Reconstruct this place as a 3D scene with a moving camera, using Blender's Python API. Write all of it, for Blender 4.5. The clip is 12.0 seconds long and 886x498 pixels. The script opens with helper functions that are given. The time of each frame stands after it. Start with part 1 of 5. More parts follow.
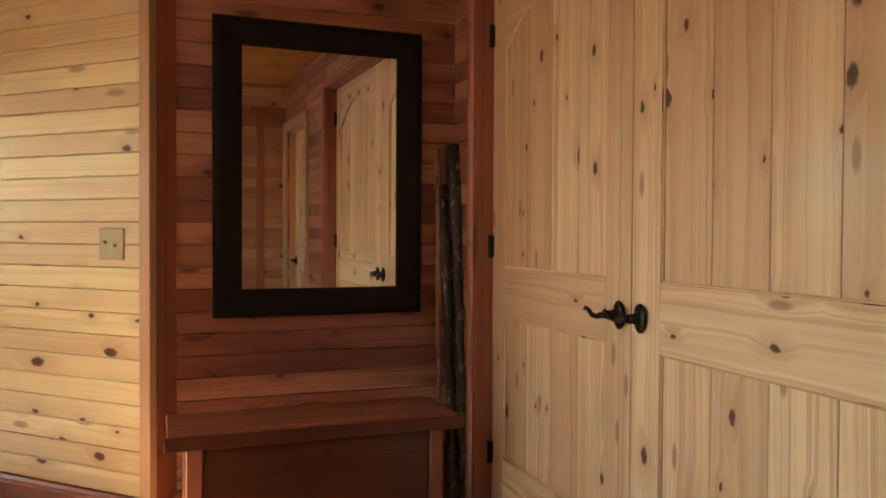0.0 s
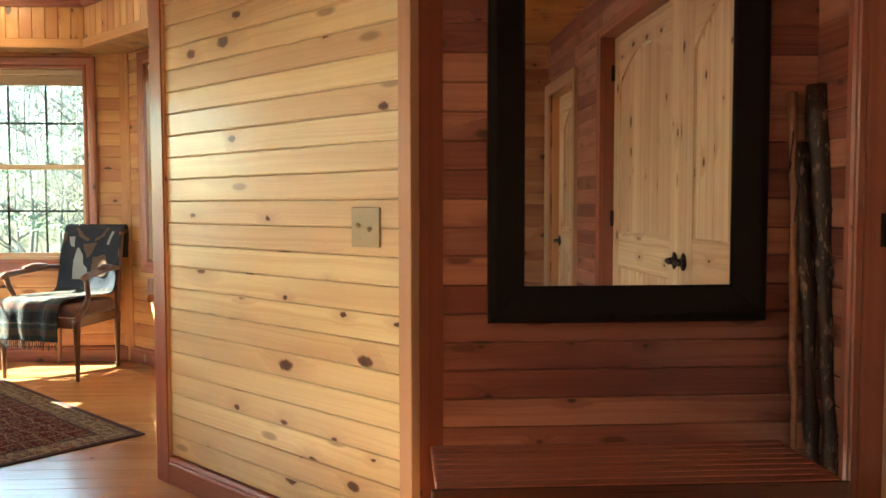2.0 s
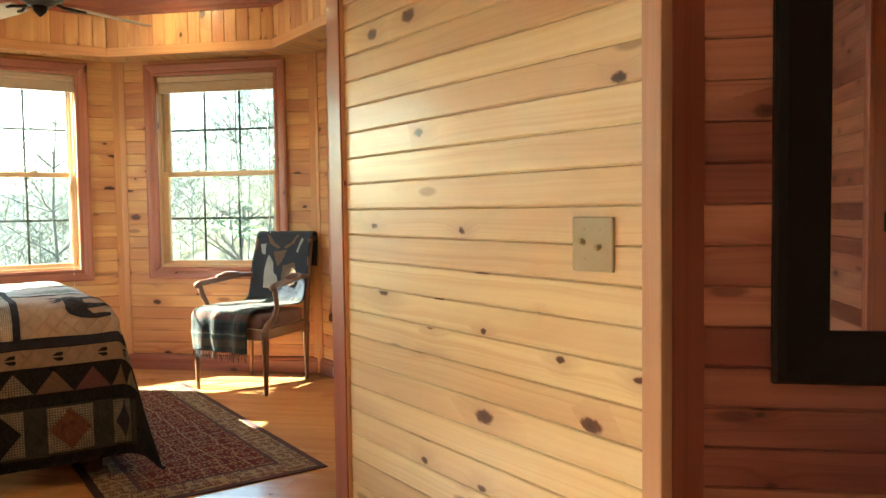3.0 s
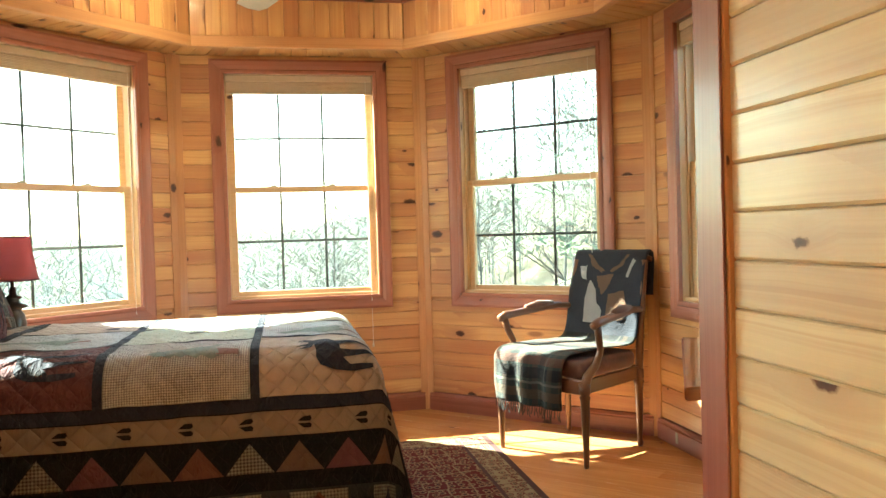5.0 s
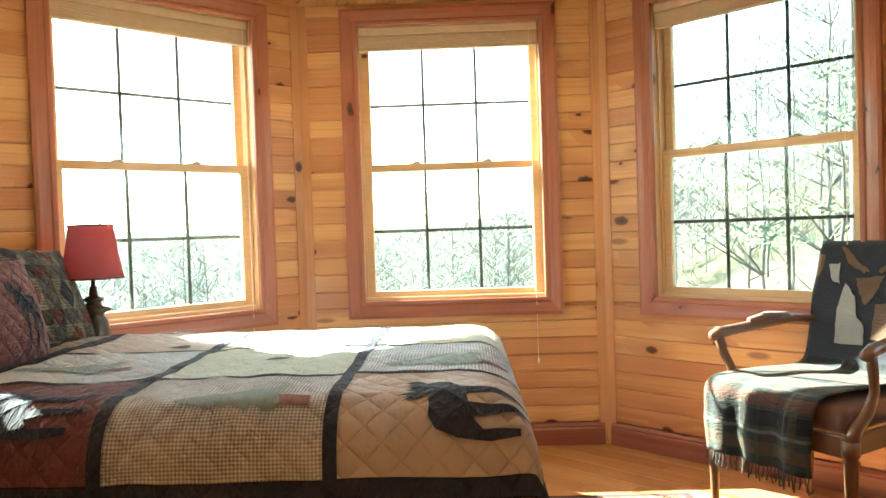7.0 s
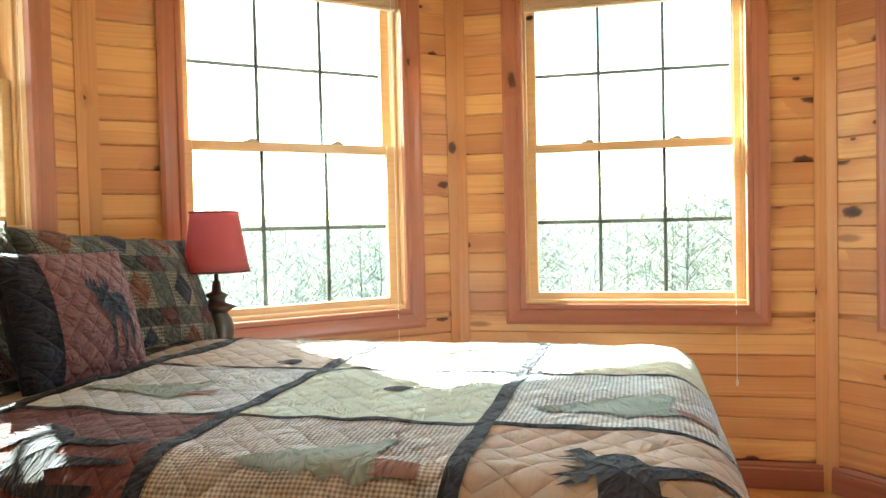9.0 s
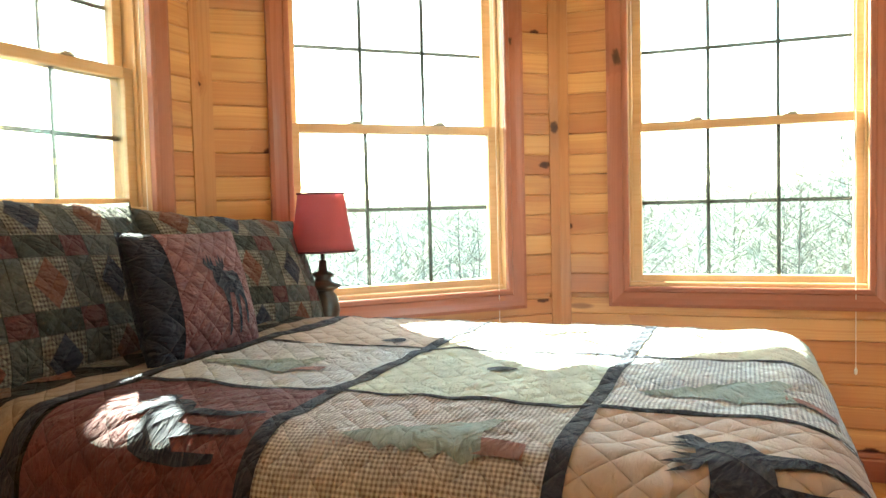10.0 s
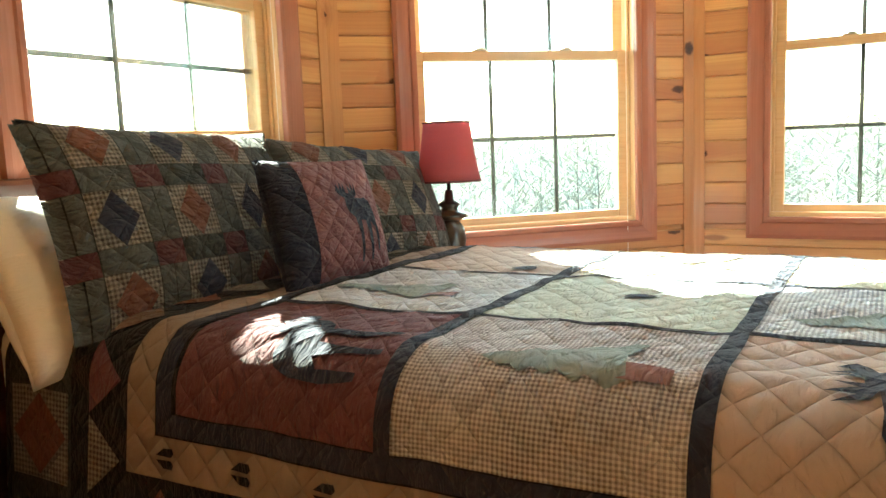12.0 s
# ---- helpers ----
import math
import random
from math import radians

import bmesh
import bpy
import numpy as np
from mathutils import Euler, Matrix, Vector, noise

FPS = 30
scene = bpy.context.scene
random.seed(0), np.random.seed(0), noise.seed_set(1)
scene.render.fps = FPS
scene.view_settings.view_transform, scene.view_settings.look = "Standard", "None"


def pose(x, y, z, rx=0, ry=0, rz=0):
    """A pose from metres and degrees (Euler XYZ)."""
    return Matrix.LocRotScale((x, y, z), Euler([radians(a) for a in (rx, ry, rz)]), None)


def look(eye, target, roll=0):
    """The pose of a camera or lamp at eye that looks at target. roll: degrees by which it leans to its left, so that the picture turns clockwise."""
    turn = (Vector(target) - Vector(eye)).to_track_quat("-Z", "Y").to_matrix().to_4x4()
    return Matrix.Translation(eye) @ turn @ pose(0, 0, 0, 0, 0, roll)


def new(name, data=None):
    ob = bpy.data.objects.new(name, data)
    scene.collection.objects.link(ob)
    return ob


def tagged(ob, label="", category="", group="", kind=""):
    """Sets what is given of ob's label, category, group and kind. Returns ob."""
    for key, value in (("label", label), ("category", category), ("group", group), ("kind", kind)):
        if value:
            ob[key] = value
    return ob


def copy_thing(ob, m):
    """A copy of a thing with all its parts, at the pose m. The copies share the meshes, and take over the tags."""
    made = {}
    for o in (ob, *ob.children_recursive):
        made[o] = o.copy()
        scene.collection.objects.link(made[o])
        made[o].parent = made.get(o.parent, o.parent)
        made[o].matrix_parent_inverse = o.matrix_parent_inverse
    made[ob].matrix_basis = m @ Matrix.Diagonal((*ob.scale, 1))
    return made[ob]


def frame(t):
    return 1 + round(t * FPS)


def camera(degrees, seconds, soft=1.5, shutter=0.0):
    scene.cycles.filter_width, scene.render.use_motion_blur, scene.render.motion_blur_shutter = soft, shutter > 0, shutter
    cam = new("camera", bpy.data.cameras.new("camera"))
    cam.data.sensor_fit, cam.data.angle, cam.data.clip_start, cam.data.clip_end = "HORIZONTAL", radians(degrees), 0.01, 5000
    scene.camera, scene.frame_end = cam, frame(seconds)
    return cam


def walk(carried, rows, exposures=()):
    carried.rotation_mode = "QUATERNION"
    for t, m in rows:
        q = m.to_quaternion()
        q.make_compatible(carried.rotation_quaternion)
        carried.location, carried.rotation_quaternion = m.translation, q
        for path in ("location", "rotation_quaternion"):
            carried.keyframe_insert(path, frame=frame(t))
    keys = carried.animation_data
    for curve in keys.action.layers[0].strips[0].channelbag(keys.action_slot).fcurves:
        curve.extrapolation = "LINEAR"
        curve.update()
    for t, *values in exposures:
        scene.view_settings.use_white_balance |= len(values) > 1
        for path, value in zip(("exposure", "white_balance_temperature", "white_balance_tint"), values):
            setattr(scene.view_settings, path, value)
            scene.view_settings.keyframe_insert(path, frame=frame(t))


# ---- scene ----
cam = camera(58.5, 12.0)
PATH = [
    (0, (0.128, 0.062, 1.165), (-0.707, 1.879, 1.126), 0.3),
    (0.5, (0.021, 0.139, 1.161), (-0.88, 1.924, 1.102), 0.2),
    (1, (-0.115, 0.265, 1.156), (-1.127, 1.988, 1.081), 0.2),
    (1.5, (-0.294, 0.456, 1.166), (-1.459, 2.078, 1.071), -0.1),
    (2, (-0.515, 0.658, 1.178), (-1.85, 2.144, 1.074), -0.1),
    (2.5, (-0.788, 0.862, 1.198), (-2.283, 2.186, 1.087), -0.4),
    (3, (-1.053, 1.031, 1.204), (-2.7, 2.161, 1.103), -0.8),
    (3.5, (-1.338, 1.176, 1.215), (-3.109, 2.101, 1.122), -1.4),
    (5.5, (-2.567, 1.604, 1.173), (-4.549, 1.872, 1.139), -1.7),
    (6, (-2.853, 1.642, 1.169), (-4.845, 1.814, 1.131), -1.9),
    (6.5, (-3.096, 1.712, 1.163), (-5.095, 1.77, 1.118), -1.9),
    (8.5, (-3.84, 1.719, 1.157), (-5.807, 1.358, 1.101), -1.6),
    (9, (-3.911, 1.69, 1.16), (-5.852, 1.211, 1.098), -1.3),
    (9.5, (-3.925, 1.678, 1.159), (-5.832, 1.078, 1.084), -1.4),
    (10, (-3.906, 1.678, 1.161), (-5.77, 0.963, 1.056), -1.4),
    (10.5, (-3.919, 1.66, 1.147), (-5.744, 0.854, 1.011), -1.5),
    (11, (-3.91, 1.66, 1.142), (-5.693, 0.772, 0.96), -2.0),
    (11.5, (-3.919, 1.645, 1.138), (-5.668, 0.702, 0.914), -2.0),
    (12, (-3.921, 1.632, 1.133), (-5.646, 0.652, 0.879), -2.3),
]
walk(cam, [(t, look(eye, target, roll)) for t, eye, target, roll in PATH], [(0.0, 3.76, 6500.0, -11.0), (3.5, 3.88, 6550.0, -13.0), (6.0, 3.88, 6650.0, -13.0), (9.0, 3.99, 6650.0, -14.0), (12.0, 3.95, 6650.0, -14.0)])

# ---- world and sun ----
SUN_AZ, SUN_EL = 47.0, 36.0      # heading of the sunlight in plan, height of the sun
world = bpy.data.worlds.new("sky")
scene.world = world
world.use_nodes = True
wn = world.node_tree
sky = wn.nodes.new("ShaderNodeTexSky")
sky.sky_type, sky.sun_disc = "NISHITA", False
sky.sun_elevation = radians(SUN_EL)
sky.sun_rotation = radians(90 - (SUN_AZ + 180))
wn.links.new(sky.outputs[0], wn.nodes["Background"].inputs[0])
wn.nodes["Background"].inputs[1].default_value = 0.15
sun = new("sun", bpy.data.lights.new("sun", "SUN"))
sun.data.energy, sun.data.angle, sun.data.color = 5.0, radians(0.5), (1.0, 0.95, 0.86)
sd = Vector((math.cos(radians(SUN_AZ)) * math.cos(radians(SUN_EL)), math.sin(radians(SUN_AZ)) * math.cos(radians(SUN_EL)), -math.sin(radians(SUN_EL))))
sun.matrix_world = look(Vector((-12, -5, 8)), Vector((-12, -5, 8)) + sd)

# ---- materials ----


class Nodes:
    """A short way to write node materials."""

    def __init__(self, name):
        self.mat = bpy.data.materials.new(name)
        self.mat.use_nodes = True
        self.t = self.mat.node_tree
        self.bsdf = self.t.nodes["Principled BSDF"]

    def add(self, kind, ins=(), **props):
        n = self.t.nodes.new("ShaderNode" + kind)
        for k, v in props.items():
            setattr(n, k, v)
        for k, v in dict(ins).items():
            self.put(n.inputs[k], v)
        return n

    def put(self, socket, v):
        if hasattr(v, "is_output"):
            self.t.links.new(v, socket)
        elif hasattr(v, "outputs"):
            self.t.links.new(v.outputs[0], socket)
        else:
            socket.default_value = v

    def math(self, op, a, b=0.0, c=0.0, clamp=False):
        return self.add("Math", {0: a, 1: b, 2: c}, operation=op, use_clamp=clamp).outputs[0]

    def mix(self, f, a, b, blend="MIX"):
        n = self.add("Mix", data_type="RGBA", blend_type=blend)
        self.put(n.inputs[0], f)
        for s, v in ((n.inputs[6], a), (n.inputs[7], b)):
            self.put(s, (*v, 1) if isinstance(v, tuple) and len(v) == 3 else v)
        return n.outputs[2]

    def ramp(self, f, *stops):
        n = self.add("ValToRGB", {0: f})
        e = n.color_ramp.elements
        while len(e) < len(stops):
            e.new(0.5)
        for el, (p, c) in zip(e, stops):
            el.position, el.color = p, (*c, 1) if not isinstance(c, float) else (c, c, c, 1)
        return n.outputs[0]

    def noise(self, vec, scale, detail=3.0, rough=0.55, dist=0.0):
        return self.add("TexNoise", {"Vector": vec, "Scale": scale, "Detail": detail, "Roughness": rough, "Distortion": dist}).outputs[0]

    def scaled(self, vec, sx, sy, sz=1.0, loc=(0, 0, 0)):
        return self.add("Mapping", {0: vec, 1: loc, 3: (sx, sy, sz)}).outputs[0]

    def bump(self, height, strength=0.2, distance=0.002):
        n = self.add("Bump", {"Height": height, "Strength": strength, "Distance": distance})
        self.t.links.new(n.outputs[0], self.bsdf.inputs["Normal"])

    def done(self, colour, rough=0.5, metal=0.0, spec=0.5, coat=0.0, sheen=0.0):
        b = self.bsdf
        self.put(b.inputs["Base Color"], (*colour, 1) if isinstance(colour, tuple) else colour)
        self.put(b.inputs["Roughness"], rough)
        b.inputs["Metallic"].default_value = metal
        b.inputs["Specular IOR Level"].default_value = spec
        b.inputs["Coat Weight"].default_value = coat
        b.inputs["Coat Roughness"].default_value = 0.12
        b.inputs["Sheen Weight"].default_value = sheen
        return self.mat


def pine(name, light, mid, dark, knots=0.32, knot_size=1.0, island=False, rough=0.38, coat=0.15, spread=1.0, grain=1.0):
    """Lacquered knotty pine, the grain along the UV's u in metres; each board takes its own tone and cut of the tree."""
    n = Nodes(name)
    uv = n.add("TexCoord").outputs["UV"]
    rnd = n.add("NewGeometry").outputs["Random Per Island"] if island else n.add("ObjectInfo").outputs["Random"]
    shift = n.add("CombineXYZ", {0: n.math("MULTIPLY", rnd, 37.0), 1: n.math("MULTIPLY", rnd, 91.0), 2: n.math("MULTIPLY", rnd, 13.0)})
    v = n.add("VectorMath", {0: uv, 1: shift}, operation="ADD").outputs[0]
    warp = n.noise(n.scaled(v, 1.6, 7.0), 1.0, 2.0)
    # knots: few cells of a stretched pattern
    ragged = n.add("VectorMath", {0: n.add("TexNoise", {"Vector": v, "Scale": 55.0, "Detail": 2.0}).outputs["Color"], 1: (0.022, 0.014, 0.0)}, operation="MULTIPLY").outputs[0]
    kv = n.scaled(n.add("VectorMath", {0: v, 1: ragged}, operation="ADD").outputs[0], 4.4 / knot_size, 8.2 / knot_size)
    vor = n.add("TexVoronoi", {"Vector": kv, "Scale": 1.0, "Randomness": 0.9}, voronoi_dimensions="2D")
    pick = n.math("LESS_THAN", n.add("SeparateColor", {0: vor.outputs["Color"]}).outputs[0], knots)
    size = n.math("MULTIPLY_ADD", n.math("POWER", n.add("SeparateColor", {0: vor.outputs["Color"]}).outputs[1], 2.0), 0.13, 0.05)
    near = n.math("SUBTRACT", 1.0, n.math("DIVIDE", vor.outputs["Distance"], n.math("MULTIPLY", size, 1.0)), clamp=True)
    knot = n.math("MULTIPLY", n.math("MULTIPLY", near, 3.0, clamp=True), pick)
    halo = n.math("MULTIPLY", n.math("SUBTRACT", 1.0, n.math("DIVIDE", vor.outputs["Distance"], n.math("MULTIPLY", size, 4.5)), clamp=True), pick)
    # grain lines that bend round the knots
    sep = n.add("SeparateXYZ", {0: v})
    bent = n.math("ADD", sep.outputs[1], n.math("ADD", n.math("MULTIPLY", warp, 0.045), n.math("MULTIPLY", halo, 0.03)))
    lines = n.noise(n.add("CombineXYZ", {0: n.math("MULTIPLY", sep.outputs[0], 0.35), 1: n.math("MULTIPLY", bent, 95.0 * grain), 2: n.math("MULTIPLY", rnd, 40.0)}), 1.0, 2.0, 0.6)
    wide = n.noise(n.add("CombineXYZ", {0: n.math("MULTIPLY", sep.outputs[0], 0.5), 1: n.math("MULTIPLY", bent, 22.0), 2: n.math("MULTIPLY", rnd, 70.0)}), 1.0, 1.0)
    rings = n.math("MULTIPLY", n.ramp(lines, (0.40, 0.0), (0.62, 1.0)), n.math("MULTIPLY_ADD", n.ramp(wide, (0.35, 0.0), (0.65, 1.0)), 0.75, 0.25))
    fine = n.noise(n.scaled(v, 5.0, 260.0), 1.0, 2.0)
    broad = n.noise(n.scaled(v, 0.9, 5.0), 1.0, 2.0)
    col = n.mix(n.math("MULTIPLY", rings, 0.95), light, mid)
    col = n.mix(n.math("MULTIPLY", fine, 0.30), col, mid)
    tone = n.math("ADD", n.math("MULTIPLY", n.ramp(rnd, (0.54, 0.0), (0.74, 1.0)), 0.75), n.math("MULTIPLY", n.math("FRACT", n.math("MULTIPLY", rnd, 7.3)), 0.25))
    col = n.mix(n.math("MULTIPLY", tone, 0.75 * spread), col, n.mix(n.math("MULTIPLY_ADD", rings, 0.5, 0.5), mid, dark))
    col = n.mix(n.math("MULTIPLY", n.ramp(broad, (0.45, 0.0), (0.66, 1.0)), 0.5 * spread), col, dark)
    col = n.mix(n.math("MULTIPLY", halo, 0.7), col, dark)
    col = n.mix(knot, col, n.mix(n.math("POWER", near, 0.6), (0.16, 0.055, 0.03), (0.035, 0.012, 0.009)))
    # spike knots, cut lengthwise
    if knots > 0.2:
        sv = n.add("Mapping", {0: v, 2: (0, 0, 0.7), 3: (2.6 / knot_size, 8.5 / knot_size, 1)}).outputs[0]
        spk = n.add("TexVoronoi", {"Vector": sv, "Scale": 1.0, "Randomness": 1.0}, voronoi_dimensions="2D")
        few = n.math("LESS_THAN", n.add("SeparateColor", {0: spk.outputs["Color"]}).outputs[2], 0.13)
        core = n.math("MULTIPLY", n.math("SUBTRACT", 1.0, n.math("DIVIDE", spk.outputs["Distance"], 0.13), clamp=True), 2.2, clamp=True)
        col = n.mix(n.math("MULTIPLY", n.math("MULTIPLY", core, few), 0.75), col, tuple(c * 0.55 for c in dark))
    n.bump(n.math("ADD", n.math("MULTIPLY", fine, 0.5), n.math("MULTIPLY", rings, 0.3)), 0.12, 0.001)
    return n.done(col, n.math("MULTIPLY_ADD", fine, 0.16, rough - 0.08), coat=coat)


def plain(name, colour, rough=0.5, metal=0.0, vary=0.15, scale=30.0, bump=0.1, coat=0.0, spec=0.5, sheen=0.0):
    n = Nodes(name)
    v = n.add("TexCoord").outputs["Object"]
    a, b = n.noise(v, scale, 4.0), n.noise(v, scale / 9, 2.0)
    f = n.math("ADD", n.math("MULTIPLY", a, 0.5), n.math("MULTIPLY", b, 0.5))
    lo, hi = tuple(c * (1 - vary) for c in colour), tuple(min(1, c * (1 + vary)) for c in colour)
    n.bump(a, bump, 0.001)
    return n.done(n.mix(n.ramp(f, (0.3, 0.0), (0.7, 1.0)), lo, hi), n.math("MULTIPLY_ADD", a, 0.15, rough - 0.07), metal, spec, coat, sheen)


PINE = pine("pine_boards", (0.74, 0.465, 0.215), (0.62, 0.335, 0.145), (0.42, 0.17, 0.09), knots=0.36, knot_size=1.35, spread=1.2)
PINE_PALE = pine("pale_pine_boards", (0.73, 0.655, 0.435), (0.63, 0.50, 0.305), (0.45, 0.30, 0.195), knots=0.30, knot_size=1.2, spread=0.95)
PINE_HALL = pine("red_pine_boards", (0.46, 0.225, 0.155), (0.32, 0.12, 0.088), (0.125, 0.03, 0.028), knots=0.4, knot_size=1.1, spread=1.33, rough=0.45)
PINE_END = pine("brown_pine_boards", (0.50, 0.29, 0.17), (0.38, 0.18, 0.10), (0.22, 0.075, 0.05), knots=0.36, knot_size=1.2, spread=1.2)
PINE_TRIM = pine("pine_trim", (0.62, 0.345, 0.17), (0.52, 0.255, 0.12), (0.42, 0.18, 0.08), knots=0.08, spread=0.5)
PINE_DOOR = pine("clear_pine", (0.75, 0.58, 0.41), (0.44, 0.285, 0.18), (0.42, 0.24, 0.155), knots=0.33, knot_size=0.95, spread=0.8, rough=0.5, grain=0.7)
PINE_CEIL = pine("pine_ceiling", (0.62, 0.36, 0.145), (0.50, 0.255, 0.09), (0.36, 0.15, 0.055), island=True)
CEDAR = pine("red_stained_trim", (0.31, 0.108, 0.075), (0.25, 0.078, 0.055), (0.19, 0.05, 0.03), knots=0.1, spread=0.5, rough=0.42)
CASING = pine("rose_stained_casing", (0.42, 0.17, 0.112), (0.345, 0.125, 0.082), (0.27, 0.085, 0.052), knots=0.1, spread=0.6, rough=0.42)
PINE_POST = pine("pink_pine_post", (0.46, 0.29, 0.20), (0.40, 0.23, 0.15), (0.34, 0.17, 0.10), knots=0.03, spread=0.4)
JAMB = pine("yellow_pine_jamb", (0.68, 0.48, 0.28), (0.60, 0.39, 0.21), (0.50, 0.29, 0.15), knots=0.03, spread=0.3)
FLOORING = pine("oak_floor", (0.58, 0.31, 0.13), (0.48, 0.23, 0.09), (0.38, 0.16, 0.06), knots=0.06, rough=0.24, coat=0.35, spread=0.9)
DARKWOOD = pine("dark_red_wood", (0.10, 0.026, 0.014), (0.075, 0.018, 0.010), (0.045, 0.012, 0.008), knots=0.0, rough=0.3, coat=0.3)
CHAIRWOOD = pine("walnut_chair_wood", (0.20, 0.09, 0.048), (0.14, 0.06, 0.032), (0.09, 0.038, 0.02), knots=0.0, rough=0.35, coat=0.25)
CHERRY = pine("cherry_wood", (0.33, 0.13, 0.055), (0.27, 0.095, 0.04), (0.2, 0.065, 0.028), knots=0.0, rough=0.18, coat=0.6)
BLACKFRAME = plain("black_brown_frame", (0.005, 0.0035, 0.003), 0.5, vary=0.4, scale=60, spec=0.2)
IRON = plain("dark_bronze", (0.022, 0.018, 0.016), 0.38, 0.85, 0.3, 90)
MUNTIN = plain("grey_bronze_grille", (0.05, 0.047, 0.042), 0.5, 0.2)
PLATE = plain("almond_plastic", (0.35, 0.305, 0.21), 0.4, vary=0.05)
SHADE_FABRIC = plain("cream_shade_fabric", (0.62, 0.50, 0.36), 0.85, vary=0.06, scale=200)
WHITE = plain("white_paint", (0.78, 0.75, 0.68), 0.5, vary=0.04)


def glass(name):
    n = Nodes(name)
    out = n.t.nodes["Material Output"]
    tr, gl = n.add("BsdfTransparent"), n.add("BsdfGlossy", {"Roughness": 0.02})
    tr.inputs[0].default_value = (0.93, 0.96, 0.94, 1)
    m = n.add("MixShader", {0: n.math("MULTIPLY", n.add("Fresnel", {0: 1.45}), 0.8), 1: tr, 2: gl})
    n.t.links.new(m.outputs[0], out.inputs[0])
    n.t.nodes.remove(n.bsdf)
    return n.mat


GLASS = glass("window_glass")
nm = Nodes("mirror_silver")
MIRROR = nm.done((0.86, 0.87, 0.86), 0.015, 1.0)
nm = Nodes("lamp_glow")
nm.bsdf.inputs["Emission Color"].default_value = (1.0, 0.72, 0.42, 1)
nm.bsdf.inputs["Emission Strength"].default_value = 14.0
GLOW = nm.done((0.9, 0.85, 0.75), 0.5)

# ---- building helpers ----


def mesh_of(name, bm, mat):
    me = bpy.data.meshes.new(name)
    bm.normal_update()
    bm.to_mesh(me)
    bm.free()
    for m in mat if isinstance(mat, (list, tuple)) else [mat]:
        me.materials.append(m)
    return me


def part(name, bm, mat, parent=None, label="", smooth=False, m=None):
    me = bm if isinstance(bm, bpy.types.Mesh) else mesh_of(name, bm, mat)
    if smooth:
        me.polygons.foreach_set("use_smooth", [True] * len(me.polygons))
    ob = new(name, me)
    ob.parent = parent
    if m is not None:
        ob.matrix_basis = m
    if label:
        ob["label"] = label
    return ob


def thing(name, m, label, category, group="", kind=""):
    ob = new(name)
    ob.empty_display_size = 0.1
    ob.matrix_basis = m
    return tagged(ob, label, category, group, kind)


def uv_box(bm):
    """UVs in metres by the faces' main direction, u along the piece's longest side."""
    layer = bm.loops.layers.uv.verify()
    if not bm.verts:
        return
    ext = [max(v.co[i] for v in bm.verts) - min(v.co[i] for v in bm.verts) for i in range(3)]
    long = ext.index(max(ext))
    for f in bm.faces:
        nrm = f.normal if f.normal.length > 0.5 else Vector((0, 0, 1))
        d = max(range(3), key=lambda i: abs(nrm[i]))
        rest = [i for i in range(3) if i != d]
        if long in rest:
            u, w = long, [i for i in rest if i != long][0]
        else:
            u, w = rest
        for lp in f.loops:
            lp[layer].uv = (lp.vert.co[u], lp.vert.co[w] + 0.37 * d)


def box(bm, x0, x1, y0, y1, z0, z1, bevel=0.0, seg=1):
    vs = [bm.verts.new(c) for c in ((x0, y0, z0), (x1, y0, z0), (x1, y1, z0), (x0, y1, z0), (x0, y0, z1), (x1, y0, z1), (x1, y1, z1), (x0, y1, z1))]
    fs = [bm.faces.new([vs[i] for i in q]) for q in ((3, 2, 1, 0), (4, 5, 6, 7), (0, 1, 5, 4), (1, 2, 6, 5), (2, 3, 7, 6), (3, 0, 4, 7))]
    if bevel:
        bmesh.ops.bevel(bm, geom=list({e for f in fs for e in f.edges}), offset=bevel, segments=seg, affect="EDGES", profile=0.5)
    return bm


def boxm(x0, x1, y0, y1, z0, z1, bevel=0.0, seg=1):
    bm = box(bmesh.new(), x0, x1, y0, y1, z0, z1, bevel, seg)
    bm.normal_update()
    uv_box(bm)
    return bm


def prism(profile, length, bm=None):
    """A profile of (y, z) drawn out along x from 0 to length."""
    bm = bm or bmesh.new()
    a = [bm.verts.new((0, y, z)) for y, z in profile]
    b = [bm.verts.new((length, y, z)) for y, z in profile]
    k = len(profile)
    for i in range(k):
        bm.faces.new((a[i], b[i], b[(i + 1) % k], a[(i + 1) % k]))
    bm.faces.new(a[::-1])
    bm.faces.new(b)
    bmesh.ops.recalc_face_normals(bm, faces=bm.faces)
    bm.normal_update()
    uv_box(bm)
    return bm


def lathe(profile, steps=24, bm=None, centre=(0, 0)):
    """A profile of (radius, z) turned round the z axis."""
    bm = bm or bmesh.new()
    rings = []
    for r, z in profile:
        rings.append([bm.verts.new((centre[0] + r * math.cos(2 * math.pi * i / steps), centre[1] + r * math.sin(2 * math.pi * i / steps), z)) for i in range(steps)])
    for a, b in zip(rings, rings[1:]):
        for i in range(steps):
            bm.faces.new((a[i], a[(i + 1) % steps], b[(i + 1) % steps], b[i]))
    bm.faces.new(rings[0][::-1])
    bm.faces.new(rings[-1])
    bm.normal_update()
    uv_box(bm)
    return bm


